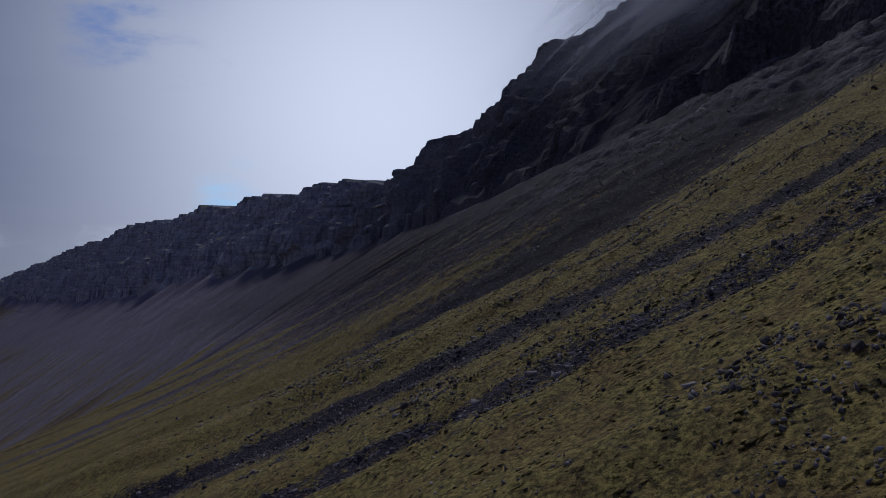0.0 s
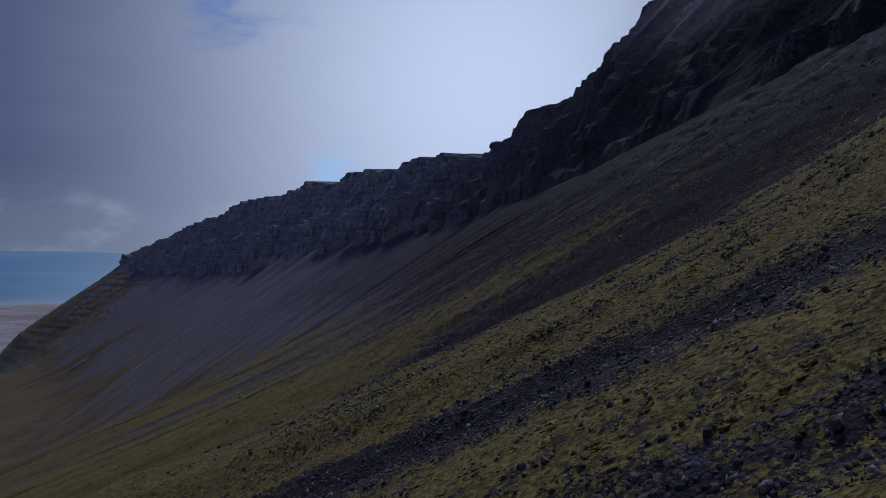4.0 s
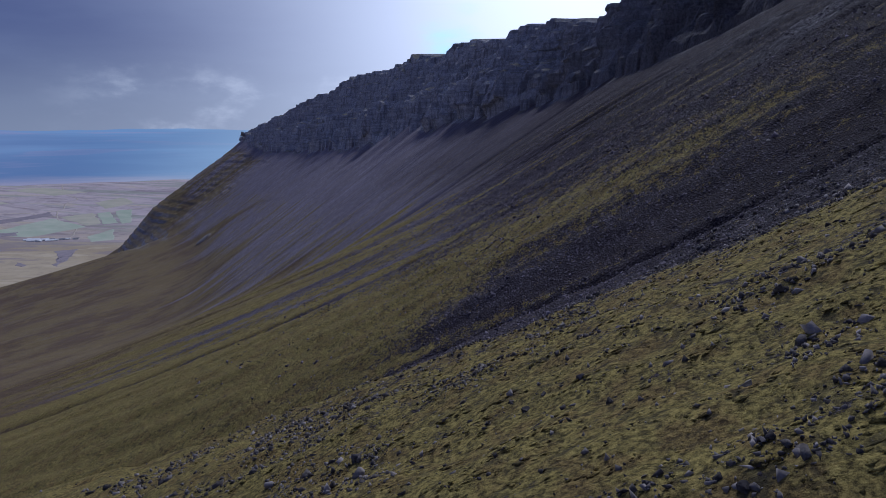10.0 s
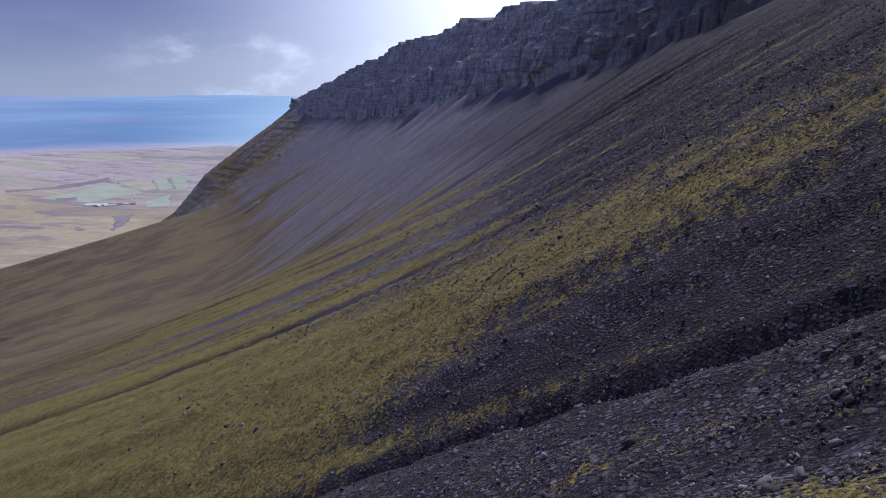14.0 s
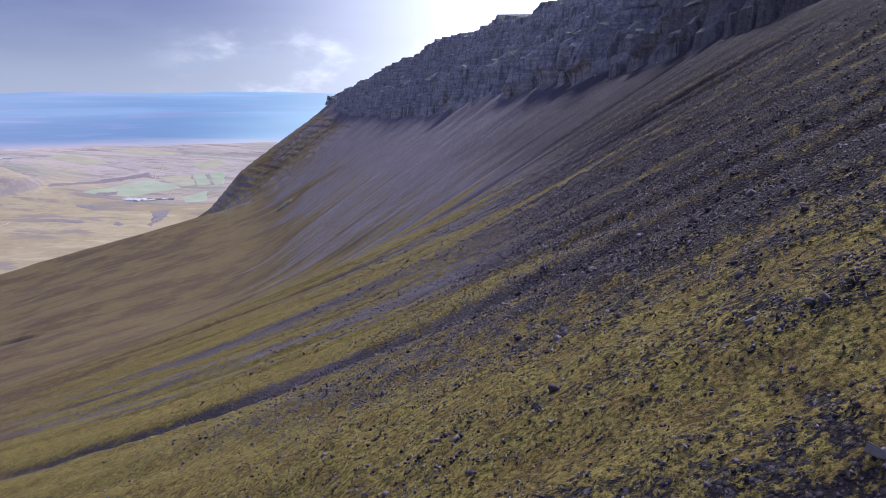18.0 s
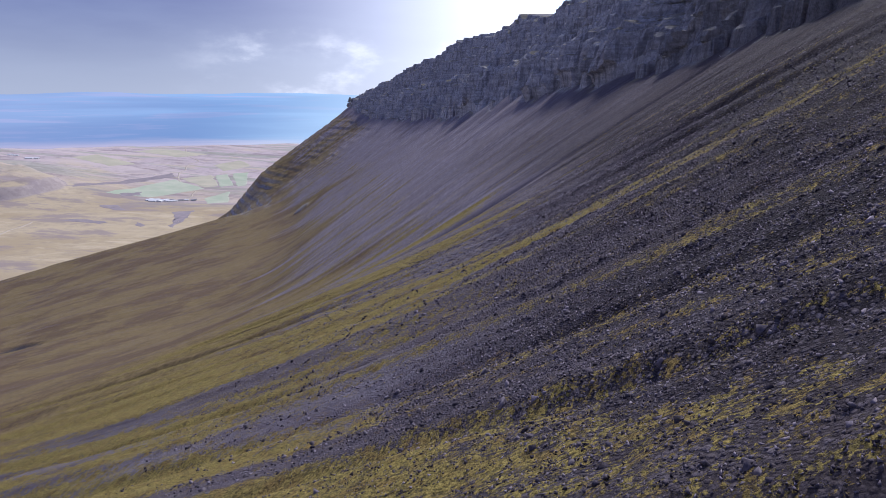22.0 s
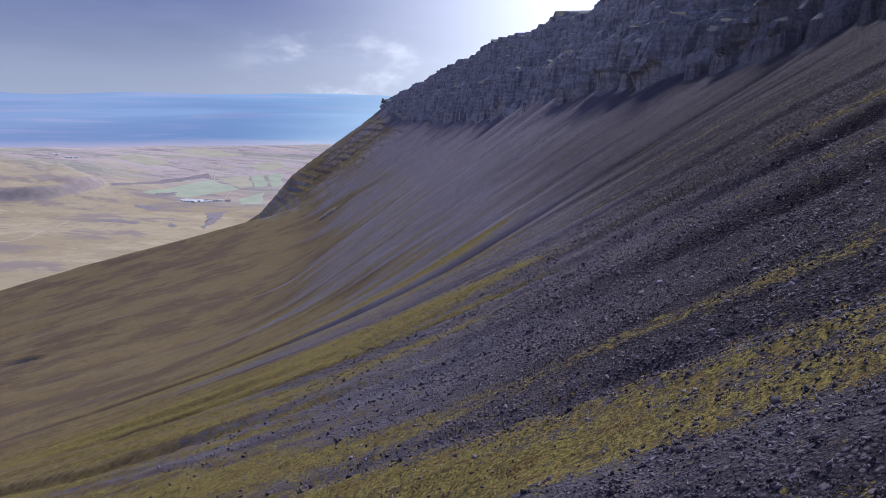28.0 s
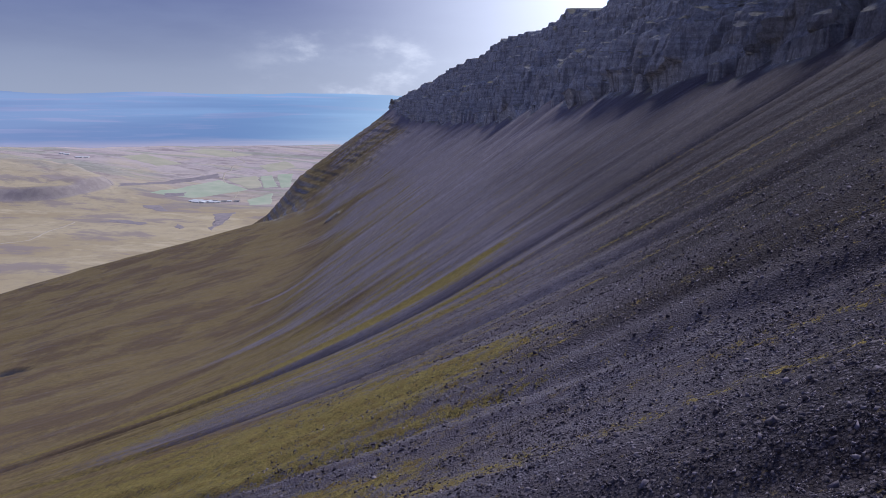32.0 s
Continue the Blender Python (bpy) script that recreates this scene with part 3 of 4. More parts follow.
    grass = step(s + 45 * smooth_noise(lane_v / 40, s / 200, 42) + 15 * lane, edge - 25, edge + 35) * 0.95 + 0.18 * lane * step(s, 60, 130) + 0.22 * step(lane_v, 112, 120) * (1 - step(v, 330, 480)) * step(s, 70, 92) + nose * (0.55 + 0.5 * fractal(lane_v / 14, s / 60, 46, 2)) * (1 - 0.5 * step(s, 205, 245)) + 0.8 * np.exp(-((v - 1300 - 1.37 * (s - 95)) / 34) ** 2 - ((s - 135) / 55) ** 2)
    moss = moss - 0.6 * step(s, edge, edge + 80) + step(climb, 0, 8) * (0.15 + 0.5 * smooth_noise(v / 14, t * 0.8, 58))
    cliff = step(climb + 1.5 * lane, -5, -1)
    front = step(part_up, -0.02, 0.05) * (1 - step(part_up, sheer, sheer + 0.12)) * (0.15 + 0.85 * outcrop)
    cliff = cliff * (1 - 0.6 * broken * (1 - front))
    cliff = np.maximum(cliff, nose * strong * sheer_bed * (0.28 + 0.25 * step(s, 170, 230)) + 0.2 * nose * step(s, 205, 245))
    knob = 1 - step(np.hypot((v - 1368) / 20, (s - 188) / 13) + 0.35 * fractal(v / 9, s / 9, 49, 3), 0.5, 1.1)
    z = z + 3.5 * knob
    cliff = np.maximum(cliff, 0.9 * knob)
    low_crag = (1 - step(s + 9 * smooth_noise(v / 21, s / 30, 59), 30, 50)) * step(s, -14, -4) * (1 - step(v, 120, 215)) * step(lane_v, 34, 52)
    lump = step(fractal(v / 10, s / 5.5, 60, 3), 0.0, 0.42)
    z = z + low_crag * (1.0 * lump + 0.8 * np.abs(fractal(v / 3.0, s / 2.6, 61, 3)))
    cliff = np.maximum(cliff, low_crag * (0.25 + 0.7 * lump))
    hole = np.hypot((x0 + nx * e + 519) / 16, (y0 + ny * e - 629) / 11) + 0.35 * fractal(v / 9, s / 9, 47, 3)
    pit = 1 - step(hole, 0.6, 1.3)
    z = z - 5.0 * pit
    cliff = np.maximum(cliff, pit)
    return x0 + nx * e, y0 + ny * e, z, moss * (1 - cliff), grass * (1 - cliff), cliff, lane_v


def spaced(*runs):
    """Stations: (from, to, gap) runs joined."""
    return np.concatenate([np.arange(a, b, g) for a, b, g in runs])


def grid_mesh(name, X, Y, Z, covers=None, flow=None):
    rows, cols = X.shape
    mesh = bpy.data.meshes.new(name)
    mesh.vertices.add(rows * cols)
    mesh.vertices.foreach_set("co", np.stack([X, Y, Z], -1).astype(np.float32).ravel())
    i = (np.arange(rows - 1)[:, None] * cols + np.arange(cols - 1)[None]).ravel()
    quads = np.stack([i, i + cols, i + cols + 1, i + 1], -1).astype(np.int32)
    mesh.loops.add(quads.size)
    mesh.loops.foreach_set("vertex_index", quads.ravel())
    mesh.polygons.add(len(quads))
    mesh.polygons.foreach_set("loop_start", np.arange(0, quads.size, 4, dtype=np.int32))
    mesh.update(calc_edges=True)
    mesh.polygons.foreach_set("use_smooth", np.ones(len(quads), bool))
    if covers is not None:
        c = np.stack(covers, -1).astype(np.float32)
        mesh.attributes.new("cover", "FLOAT_COLOR", "POINT").data.foreach_set("color", c.ravel())
    if flow is not None:
        mesh.attributes.new("flow", "FLOAT_VECTOR", "POINT").data.foreach_set("vector", np.stack(flow, -1).astype(np.float32).ravel())
    return mesh


V = spaced((-260, -24, 8), (-24, 262, 0.72), (262, 420, 1.5), (420, 900, 2.5), (900, 1400, 4.0), (1400, 2200, 4.0), (2200, 2560, 12))
S_OUT = spaced((0, 24, 1.0), (24, 130, 0.6), (130, 340, 2.0), (340, 700, 6), (700, 1500, 20))
V_CLIFF = spaced((-260, -20, 6), (-20, 360, 1.1), (360, 700, 1.3), (700, 1300, 2.0), (1300, 2200, 2.6), (2200, 2560, 12))
S_UP = np.append(spaced((-420, -200, 25), (-200, -95, 1.4), (-95, 0, 0.85)), 0.0)


def slope_part(name, along, stations, label, category):
    vv, ss = np.meshgrid(along, stations, indexing="ij")
    x, y, z, moss, grass, cliff, lane = ground(vv, ss)
    # paleness grows along the slope, painted haze of distance
    haze_shade = np.interp(vv + 40 * smooth_noise(lane / 18, ss / 150, 44), [95, 160, 230, 330, 440, 600, 800], [0.05, 0.32, 0.58, 0.70, 0.80, 0.92, 1])
    # painted shade: upper near slope darker, ground below it paler
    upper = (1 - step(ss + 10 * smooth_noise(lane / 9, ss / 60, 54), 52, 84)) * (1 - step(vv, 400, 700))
    haze_shade = haze_shade * (1 - 0.7 * upper) - 0.36 * upper * (1 - step(vv, 260, 460)) + 0.22 * step(ss, 74, 100) * (1 - step(vv, 120, 260)) * step(lane, 84, 96)
    # colour darkened in and around the pit
    haze_shade = haze_shade - 1.4 * np.exp(-((x + 519) / 30) ** 2 - ((y - 629) / 22) ** 2)
    flow = (lane / 3.0, ss / 60.0, 0 * vv)
    ob = new(name, grid_mesh(name, x, y, z, (moss, grass, cliff, haze_shade), flow))
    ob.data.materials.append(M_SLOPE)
    return tagged(ob, label, category, kind="structure")


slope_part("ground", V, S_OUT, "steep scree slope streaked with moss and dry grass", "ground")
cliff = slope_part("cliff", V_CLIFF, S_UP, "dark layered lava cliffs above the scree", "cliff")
cliff.data.polygons.foreach_set("use_smooth", np.zeros(len(cliff.data.polygons), bool))


# ---- the valley floor, out to the horizon ----
def plain_height(x, y):
    r = np.hypot(x - 5, y - 100)
    z = -325 + 136 * step(r, 2700, 4300) + 5 * fractal(x / 300, y / 300, 61, 4)
    # a low flat-topped hill at the valley's edge
    d = np.hypot((x + 2450) / 1.35, (y - 2330) * 1.0) / (1 + 0.10 * fractal(x / 260, y / 260, 62, 3))
    hill = 42 * (1 - step(d, 262, 312)) + 14 * (1 - step(d, 300, 560))
    return z + hill * (0.88 + 0.16 * fractal(x / 110, y / 110, 63, 4))


px, py = np.meshgrid(spaced((-4950, -3200, 80), (-3200, -1000, 22), (-1000, 4951, 80)),
                     spaced((-3000, 1400, 80), (1400, 3400, 22), (3400, 4951, 60)), indexing="ij")
plain = new("valley_floor", grid_mesh("valley_floor", px, py, plain_height(px, py)))
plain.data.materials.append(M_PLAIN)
tagged(plain, "wide valley floor of dry heath, paled by painted haze far off", "ground", kind="structure")


def far_ridge():
    a = np.radians(np.arange(-100, 101, 0.5))
    rows = []
    for k in range(7):
        u = k / 6
        r = 4250 + 660 * u
        top = -205 + (291 + 9 * fractal(a * 9, 0 * a, 71, 4)) * u
        rows.append((np.sin(a) * r + 5, np.cos(a) * r + 100, top))
    X, Y, Z = (np.array([row[i] for row in rows]) for i in range(3))
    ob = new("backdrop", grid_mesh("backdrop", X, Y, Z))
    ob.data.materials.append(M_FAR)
    return tagged(ob, "distant plateau under low cloud, its blue air painted as glow", "mountains", kind="structure")


far_ridge()


def low_cloud():
    """Mist clinging to the upper cliffs: thin layers of drifting droplets, one behind another."""
    m, n = material("mist")
    place = n.add("ShaderNodeNewGeometry").outputs["Position"]
    dense = n.add("ShaderNodeAttribute", attribute_name="mist").outputs["Fac"]
    wisp = n.noise(place, 0.028, 5.0, 0.55)
    alpha = n.math("MULTIPLY", n.ramp(wisp, 0.33, 0.66, 0.25, 1.0), dense)
    white = n.add("ShaderNodeMixShader", {0: 0.4, 1: n.add("ShaderNodeBsdfDiffuse", {"Color": (0.94, 0.94, 0.96, 1)}).outputs[0],
                                          2: n.add("ShaderNodeBsdfTranslucent", {"Color": (0.94, 0.94, 0.96, 1)}).outputs[0]})
    mixed = n.add("ShaderNodeMixShader", {0: alpha, 1: n.add("ShaderNodeBsdfTransparent").outputs[0], 2: white.outputs[0]})
    n.add("ShaderNodeOutputMaterial", {"Surface": mixed.outputs[0]})
    along, up = np.meshgrid(np.linspace(110, 430, 81), np.linspace(0, -190, 61), indexing="ij")
    for k, off in enumerate((7.0, 14.0, 22.0)):
        x, y, z, *_ = ground(along, up)
        for _ in range(10):
            for a in (x, y, z):
                a[1:-1, 1:-1] = (a[:-2, 1:-1] + a[2:, 1:-1] + a[1:-1, :-2] + a[1:-1, 2:] + 2 * a[1:-1, 1:-1]) / 6
        bottom = np.interp(along, [110, 160, 220, 300, 400], [52, 52, 50, 62, 74]) + 9 * fractal(along / 45, up / 45, 96 + k, 2)
        dense = step(z, bottom, bottom + 45) * step(along, 125, 200) * (1 - step(along, 235, 320)) * step(up, -185, -150)
        mesh = grid_mesh("mist_layer", x - 0.8 * off, y, z + 0.6 * off)
        mesh.attributes.new("mist", "FLOAT", "POINT").data.foreach_set("value", (0.5 * dense).astype(np.float32).ravel())
        mesh.materials.append(m)
        ob = new("mist_layer", mesh)
        ob.parent = bank
    return tagged(bank, "thin white mist drifting over the upper cliffs", "cloud")


bank = new("mist_bank")
low_cloud()


# ---- stones on the scree ----
CORNERS = np.array([(x, y, z) for x in (-1, 1) for y in (-1, 1) for z in (-1, 1)], float) * 0.5
FACES = np.array([(0, 1, 3), (0, 3, 2), (4, 6, 7), (4, 7, 5), (0, 4, 5), (0, 5, 1), (2, 3, 7), (2, 7, 6), (0, 2, 6), (0, 6, 4), (1, 5, 7), (1, 7, 3)])
CHIP = np.array([(1, 1, 1), (1, -1, -1), (-1, 1, -1), (-1, -1, 1)], float) * 0.42
CHIP_FACES = np.array([(0, 1, 2), (0, 2, 3), (0, 3, 1), (1, 3, 2)])
COBBLE = np.array([(0.6, 0, 0), (-0.6, 0, 0), (0, 0.6, 0), (0, -0.6, 0), (0, 0, 0.6), (0, 0, -0.6)])
COBBLE_FACES = np.array([(0, 2, 4), (2, 1, 4), (1, 3, 4), (3, 0, 4), (2, 0, 5), (1, 2, 5), (3, 1, 5), (0, 3, 5)])
rng = np.random.default_rng(7)


def turns(count):
    """Random turns, as 3 x 3 matrices."""
    q = rng.normal(size=(count, 4))
    q /= np.linalg.norm(q, axis=1)[:, None]
    w, x, y, z = q.T
    return np.stack([np.stack([1 - 2 * (y * y + z * z), 2 * (x * y - z * w), 2 * (x * z + y * w)], -1),
                     np.stack([2 * (x * y + z * w), 1 - 2 * (x * x + z * z), 2 * (y * z - x * w)], -1),
                     np.stack([2 * (x * z - y * w), 2 * (y * z + x * w), 1 - 2 * (x * x + y * y)], -1)], 1)


def rubble(name, v, s, size, label, corners=CORNERS, sides=FACES, mat=M_STONE, sink=0.05, flat=0.6, roll=True):
    """Angular stones at the given stations, joined into one mesh."""
    x, y, z, *_ = ground(v, s)
    count, each = len(v), len(corners)
    shape = corners[None] * (1 + rng.uniform(-0.5, 0.4, (count, each, 3))) + rng.uniform(-0.12, 0.12, (count, each, 3))
    shape = shape * (rng.uniform(0.6, 1.5, (count, 1, 3)) * np.array([1.0, 0.9, flat])) * size[:, None, None]
    turned = np.einsum("nij,nkj->nki", turns(count), shape) if roll else shape + np.stack([0 * shape[..., 0], 0 * shape[..., 0], 0.5 * shape[..., 0]], -1)
    place = np.stack([x, y, z - size * sink], -1)
    points = (turned + place[:, None]).reshape(-1, 3)
    faces = (sides[None] + each * np.arange(count)[:, None, None]).reshape(-1, 3).astype(np.int32)
    mesh = bpy.data.meshes.new(name)
    mesh.vertices.add(len(points))
    mesh.vertices.foreach_set("co", points.astype(np.float32).ravel())
    mesh.loops.add(faces.size)
    mesh.loops.foreach_set("vertex_index", faces.ravel())
    mesh.polygons.add(len(faces))
    mesh.polygons.foreach_set("loop_start", np.arange(0, faces.size, 3, dtype=np.int32))
    mesh.update(calc_edges=True)
    mesh.materials.append(mat)
    return tagged(new(name, mesh), label, "stones", kind="stuff")


def scatter(count, low, high, v_range, s_range, power, bias):
    """Stations and sizes for stones; bias(v, s) gives the chance that one stays."""
    v, s = rng.uniform(*v_range, count), rng.uniform(*s_range, count)
    soft = step(v, v_range[0], v_range[0] + 9) * (1 - step(v, v_range[1] - 9, v_range[1])) * step(s, s_range[0], s_range[0] + 9) * (1 - step(s, s_range[1] - 14, s_range[1]))
    keep = rng.uniform(size=count) < bias(v, s) * soft
    v, s = v[keep], s[keep]
    return v, s, low + (high - low) * rng.uniform(size=len(v)) ** power


def stony(v, s):
    """How stony the ground is: bare scree more than moss, in clumps."""
    *_, moss, grass, cliff, lane = ground(v, s)
    fade = (1 - step(v, 250, 400)) * step(s, 8, 50)
    hollow = (1 - 0.6 * step(lane, 60, 64) * (1 - step(lane, 80, 92))) * (1 - 0.75 * np.exp(-((lane - 115) / 2.2) ** 4))
    clump = fractal(v / 5.0, s / 5.0, 81, 3) + 0.5 * smooth_noise(v / 1.4, s / 1.4, 82)
    return np.clip(0.80 - 0.80 * np.clip(moss * 1.3, 0, 1) + 0.60 * np.clip(clump, -0.6, 1), 0.05, 1) * hollow * fade


def clustered(v, s):
    """Stones in the moss lie in loose heaps and trains."""
    *_, moss, grass, cliff, lane = ground(v, s)
    heap = fractal(v / 2.8, s / 3.6, 83, 3) + 0.35 * fractal(lane / 6.0, s / 30, 84, 2)
    bare = 1 - step(moss, 0.35, 0.75)
    return np.clip(0.10 + 0.85 * step(heap, 0.12, 0.62) + 0.5 * bare, 0, 0.95) * step(s, 8, 50)


def mossy(v, s):
    *_, moss, grass, cliff, lane = ground(v, s)
    return step(moss, 0.45, 0.8) * (1 - cliff)


M_LICHEN = stone_material("weathered_stone", (0.040, 0.035, 0.035), (0.34, 0.305, 0.29))
rubble("gravel", *scatter(170000, 0.05, 0.19, (-22, 70), (54, 102), 2.4, clustered), "small chips of basalt strewn over moss and scree", COBBLE, COBBLE_FACES, M_LICHEN)
rubble("gravel", *scatter(150000, 0.055, 0.17, (61, 140), (48, 98), 2.2, lambda v, s: np.clip(stony(v, s) * 0.85 + 0.05 + 0.30 * step(v, 76, 88), 0, 0.85)), "small chips of basalt strewn over bare scree", CHIP, CHIP_FACES)
rubble("gravel", *scatter(200000, 0.07, 0.22, (131, 242), (50, 92), 2.4, stony), "small chips of basalt strewn over bare scree", CHIP, CHIP_FACES)
rubble("gravel", *scatter(90000, 0.12, 0.34, (233, 400), (8, 118), 2.4, stony), "small chips of basalt strewn over bare scree", CHIP, CHIP_FACES)
rubble("rubble", *scatter(20000, 0.10, 0.28, (-18, 68), (40, 110), 3.0, lambda v, s: clustered(v, s) ** 2), "angular basalt stones in heaps on the moss", mat=M_LICHEN)
rubble("rubble", *scatter(36000, 0.11, 0.30, (60, 262), (30, 120), 3.4, stony), "angular basalt stones strewn over the slope")
cushions = rubble("moss_cushions", *scatter(52000, 0.08, 0.22, (-22, 74), (55, 98), 1.8, mossy), "low cushions of yellow-green moss", COBBLE, COBBLE_FACES, M_SLOPE, 0.06, 0.30, False)
tagged(cushions, category="moss")
cushions.data.polygons.foreach_set("use_smooth", np.ones(len(cushions.data.polygons), bool))
cushions.data.attributes.new("cover", "FLOAT_COLOR", "POINT").data.foreach_set("color", np.tile(np.array([0.9, 0, 0, 0], np.float32), len(cushions.data.vertices)))


# ---- boulders, each a thing of its own ----
def boulder_mesh(name, seed):
    """A block broken from the cliffs: the hull of a few points, its edges slightly worn."""
    r = random.Random(seed)
    bm = bmesh.new()
    stretch = (r.uniform(0.42, 0.64), r.uniform(0.30, 0.45), r.uniform(0.20, 0.36))
    for _ in range(11):
        d = Vector((r.gauss(0, 1), r.gauss(0, 1), r.gauss(0, 1))).normalized()
        d = d / max(abs(d.x), abs(d.y), abs(d.z)) * r.uniform(0.7, 1.0)
        bm.verts.new((d.x * stretch[0], d.y * stretch[1], d.z * stretch[2]))
    hull = bmesh.ops.convex_hull(bm, input=bm.verts)
    loose = [g for g in hull["geom_interior"] + hull["geom_unused"] if isinstance(g, bmesh.types.BMVert)]
    bmesh.ops.delete(bm, geom=list(set(loose)), context="VERTS")
    bmesh.ops.bevel(bm, geom=list(bm.edges), offset=0.018, segments=1, affect="EDGES", clamp_overlap=True)
    for vert in bm.verts:
        vert.co += Vector((r.uniform(-1, 1), r.uniform(-1, 1), r.uniform(-1, 1))) * 0.012
    mesh = bpy.data.meshes.new(name)
    bm.to_mesh(mesh)
    bm.free()
    return mesh


M_PALE = stone_material("pale_stone", (0.20, 0.180, 0.165), (0.38, 0.35, 0.32))
DARK_SHAPES = [boulder_mesh("boulder", 11 + k) for k in range(8)]
PALE_SHAPES = [boulder_mesh("pale_boulder", 41 + k) for k in range(4)]
M_BLOCK = stone_material("basalt_block", (0.036, 0.032, 0.033), (0.21, 0.19, 0.185))
for mesh in DARK_SHAPES:
    mesh.materials.append(M_BLOCK)
for mesh in PALE_SHAPES:
    mesh.materials.append(M_PALE)


def station_of(x, y):
    """The station (v, s) over a place in plan."""
    v = float(np.interp(y, CURVE[:1200, 1], ALONG[:1200]))
    s = 70.0
    for _ in range(25):
        gx, gy = (float(q) for q in ground(v, s)[:2])
        v, s = v + (y - gy), s - (x - gx)
    return v, s


def set_boulder(mesh, v, s, size, label, group):
    x, y, z = (float(q) for q in ground(v, s)[:3])
    ob = new(mesh.name.split(".")[0], mesh)
    ob.matrix_world = pose(x, y, z - size * 0.03, random.uniform(-25, 25), random.uniform(-35, -5), random.uniform(0, 360)) @ Matrix.Diagonal((size, size, size, 1))
    return tagged(ob, label, "boulder", group)


# stones that stand out along the way: x, y, size
for k, (x, y, size) in enumerate([(11.8, 68.6, 0.55), (11.9, 78.0, 0.85), (19.7, 72.0, 0.8), (4.9, 187.8, 0.62), (-17.9, 83.5, 0.75), (12.8, 58.4, 0.5),
                                  (2.6, 0.6, 0.6), (13.6, 80.8, 0.45), (11.6, 76.8, 0.6), (24.0, 84.0, 0.6)]):
    set_boulder(PALE_SHAPES[k % 4], *station_of(x, y), 0.62 * size, "pale grey boulder lying on dark scree", "pale boulders")
for k, (x, y, size) in enumerate([(7.0, 30.4, 0.7), (3.9, 38.6, 0.65), (2.3, 37.6, 0.5), (5.8, 21.1, 0.6), (5.5, 16.7, 0.6), (1.4, 11.6, 0.7), (7.5, 31.3, 0.6),
                                  (4.4, 39.0, 0.6), (10.4, 98.1, 0.7), (9.2, 120.0, 0.7), (8.0, 34.0, 0.6)]):
    set_boulder(DARK_SHAPES[k % 8], *station_of(x, y), 0.5 * size, "dark angular basalt boulder half sunk in moss", "dark boulders")
# pale stones along the rim of the near gully
for k in range(26):
    s = 56 + 1.5 * k + rng.uniform(-0.6, 0.6)
    set_boulder(PALE_SHAPES[k % 4], 73.6 + rng.normal() * 0.5 + SLANT * (s - 72), s, rng.uniform(0.16, 0.42), "pale grey stone on the rim of a gully", "pale boulders")
# heaps of blocks sunk in the moss, and single ones on the scree
made = 0
while made < 300:
    v, s = rng.uniform(-12, 66), rng.uniform(58, 92)
    if float(ground(v, s)[3]) < 0.45:
        continue
    for _ in range(int(rng.integers(4, 13))):
        set_boulder(DARK_SHAPES[int(rng.integers(8))], v + rng.normal() * 0.55, s + rng.normal() * 0.45, 0.10 + 0.22 * rng.uniform() ** 2.0,
                    "angular basalt boulder in a heap on the moss", "dark boulders")
        made += 1
for _ in range(70):
    set_boulder(DARK_SHAPES[int(rng.integers(8))], rng.uniform(62, 240), rng.uniform(52, 94), 0.12 + 0.22 * rng.uniform() ** 2.5,
                "angular basalt boulder on bare scree", "dark boulders")


# ---- the valley: farms, fields, roads ----
def part(name, bm, mat, parent, label=""):
    mesh = bpy.data.meshes.new(name)
    bm.to_mesh(mesh)
    bm.free()
    mesh.materials.append(mat)
    ob = new(name, mesh)
    ob.parent = parent
    return tagged(ob, label)


M_WHITE = plain_colour("white_wall", (0.80, 0.80, 0.79), (0.86, 0.86, 0.85), 0.5, 0.7, 0.05)
M_ROOFS = [plain_colour("roof_white", (0.76, 0.77, 0.78), (0.85, 0.85, 0.85), 0.4, 0.5, 0.05), plain_colour("roof_red", (0.34, 0.13, 0.10), (0.42, 0.17, 0.13), 0.4, 0.6, 0.05),
           plain_colour("roof_grey", (0.2, 0.2, 0.21), (0.28, 0.28, 0.29), 0.4, 0.6, 0.05)]
M_GLASS = plain_colour("dark_window", (0.03, 0.035, 0.04), (0.05, 0.055, 0.06), 0.4, 0.2, 0.0)
M_GREEN = plain_colour("hay_field", (0.42, 0.49, 0.35), (0.53, 0.55, 0.42), 0.012, 0.9, 0.0)
M_STRAW = plain_colour("straw_field", (0.47, 0.45, 0.33), (0.56, 0.51, 0.38), 0.012, 0.9, 0.0)
M_ROAD = plain_colour("gravel_road", (0.48, 0.41, 0.32), (0.55, 0.47, 0.38), 0.05, 0.9, 0.0)
M_PEAT = plain_colour("dark_heath", (0.26, 0.225, 0.245), (0.34, 0.29, 0.30), 0.05, 0.95, 0.2)


def box(bm, x0, x1, y0, y1, z0, z1):
    made_verts = bmesh.ops.create_cube(bm, size=1.0)["verts"]
    for vert in made_verts:
        vert.co = Vector((x0 + (vert.co.x + 0.5) * (x1 - x0), y0 + (vert.co.y + 0.5) * (y1 - y0), z0 + (vert.co.z + 0.5) * (z1 - z0)))


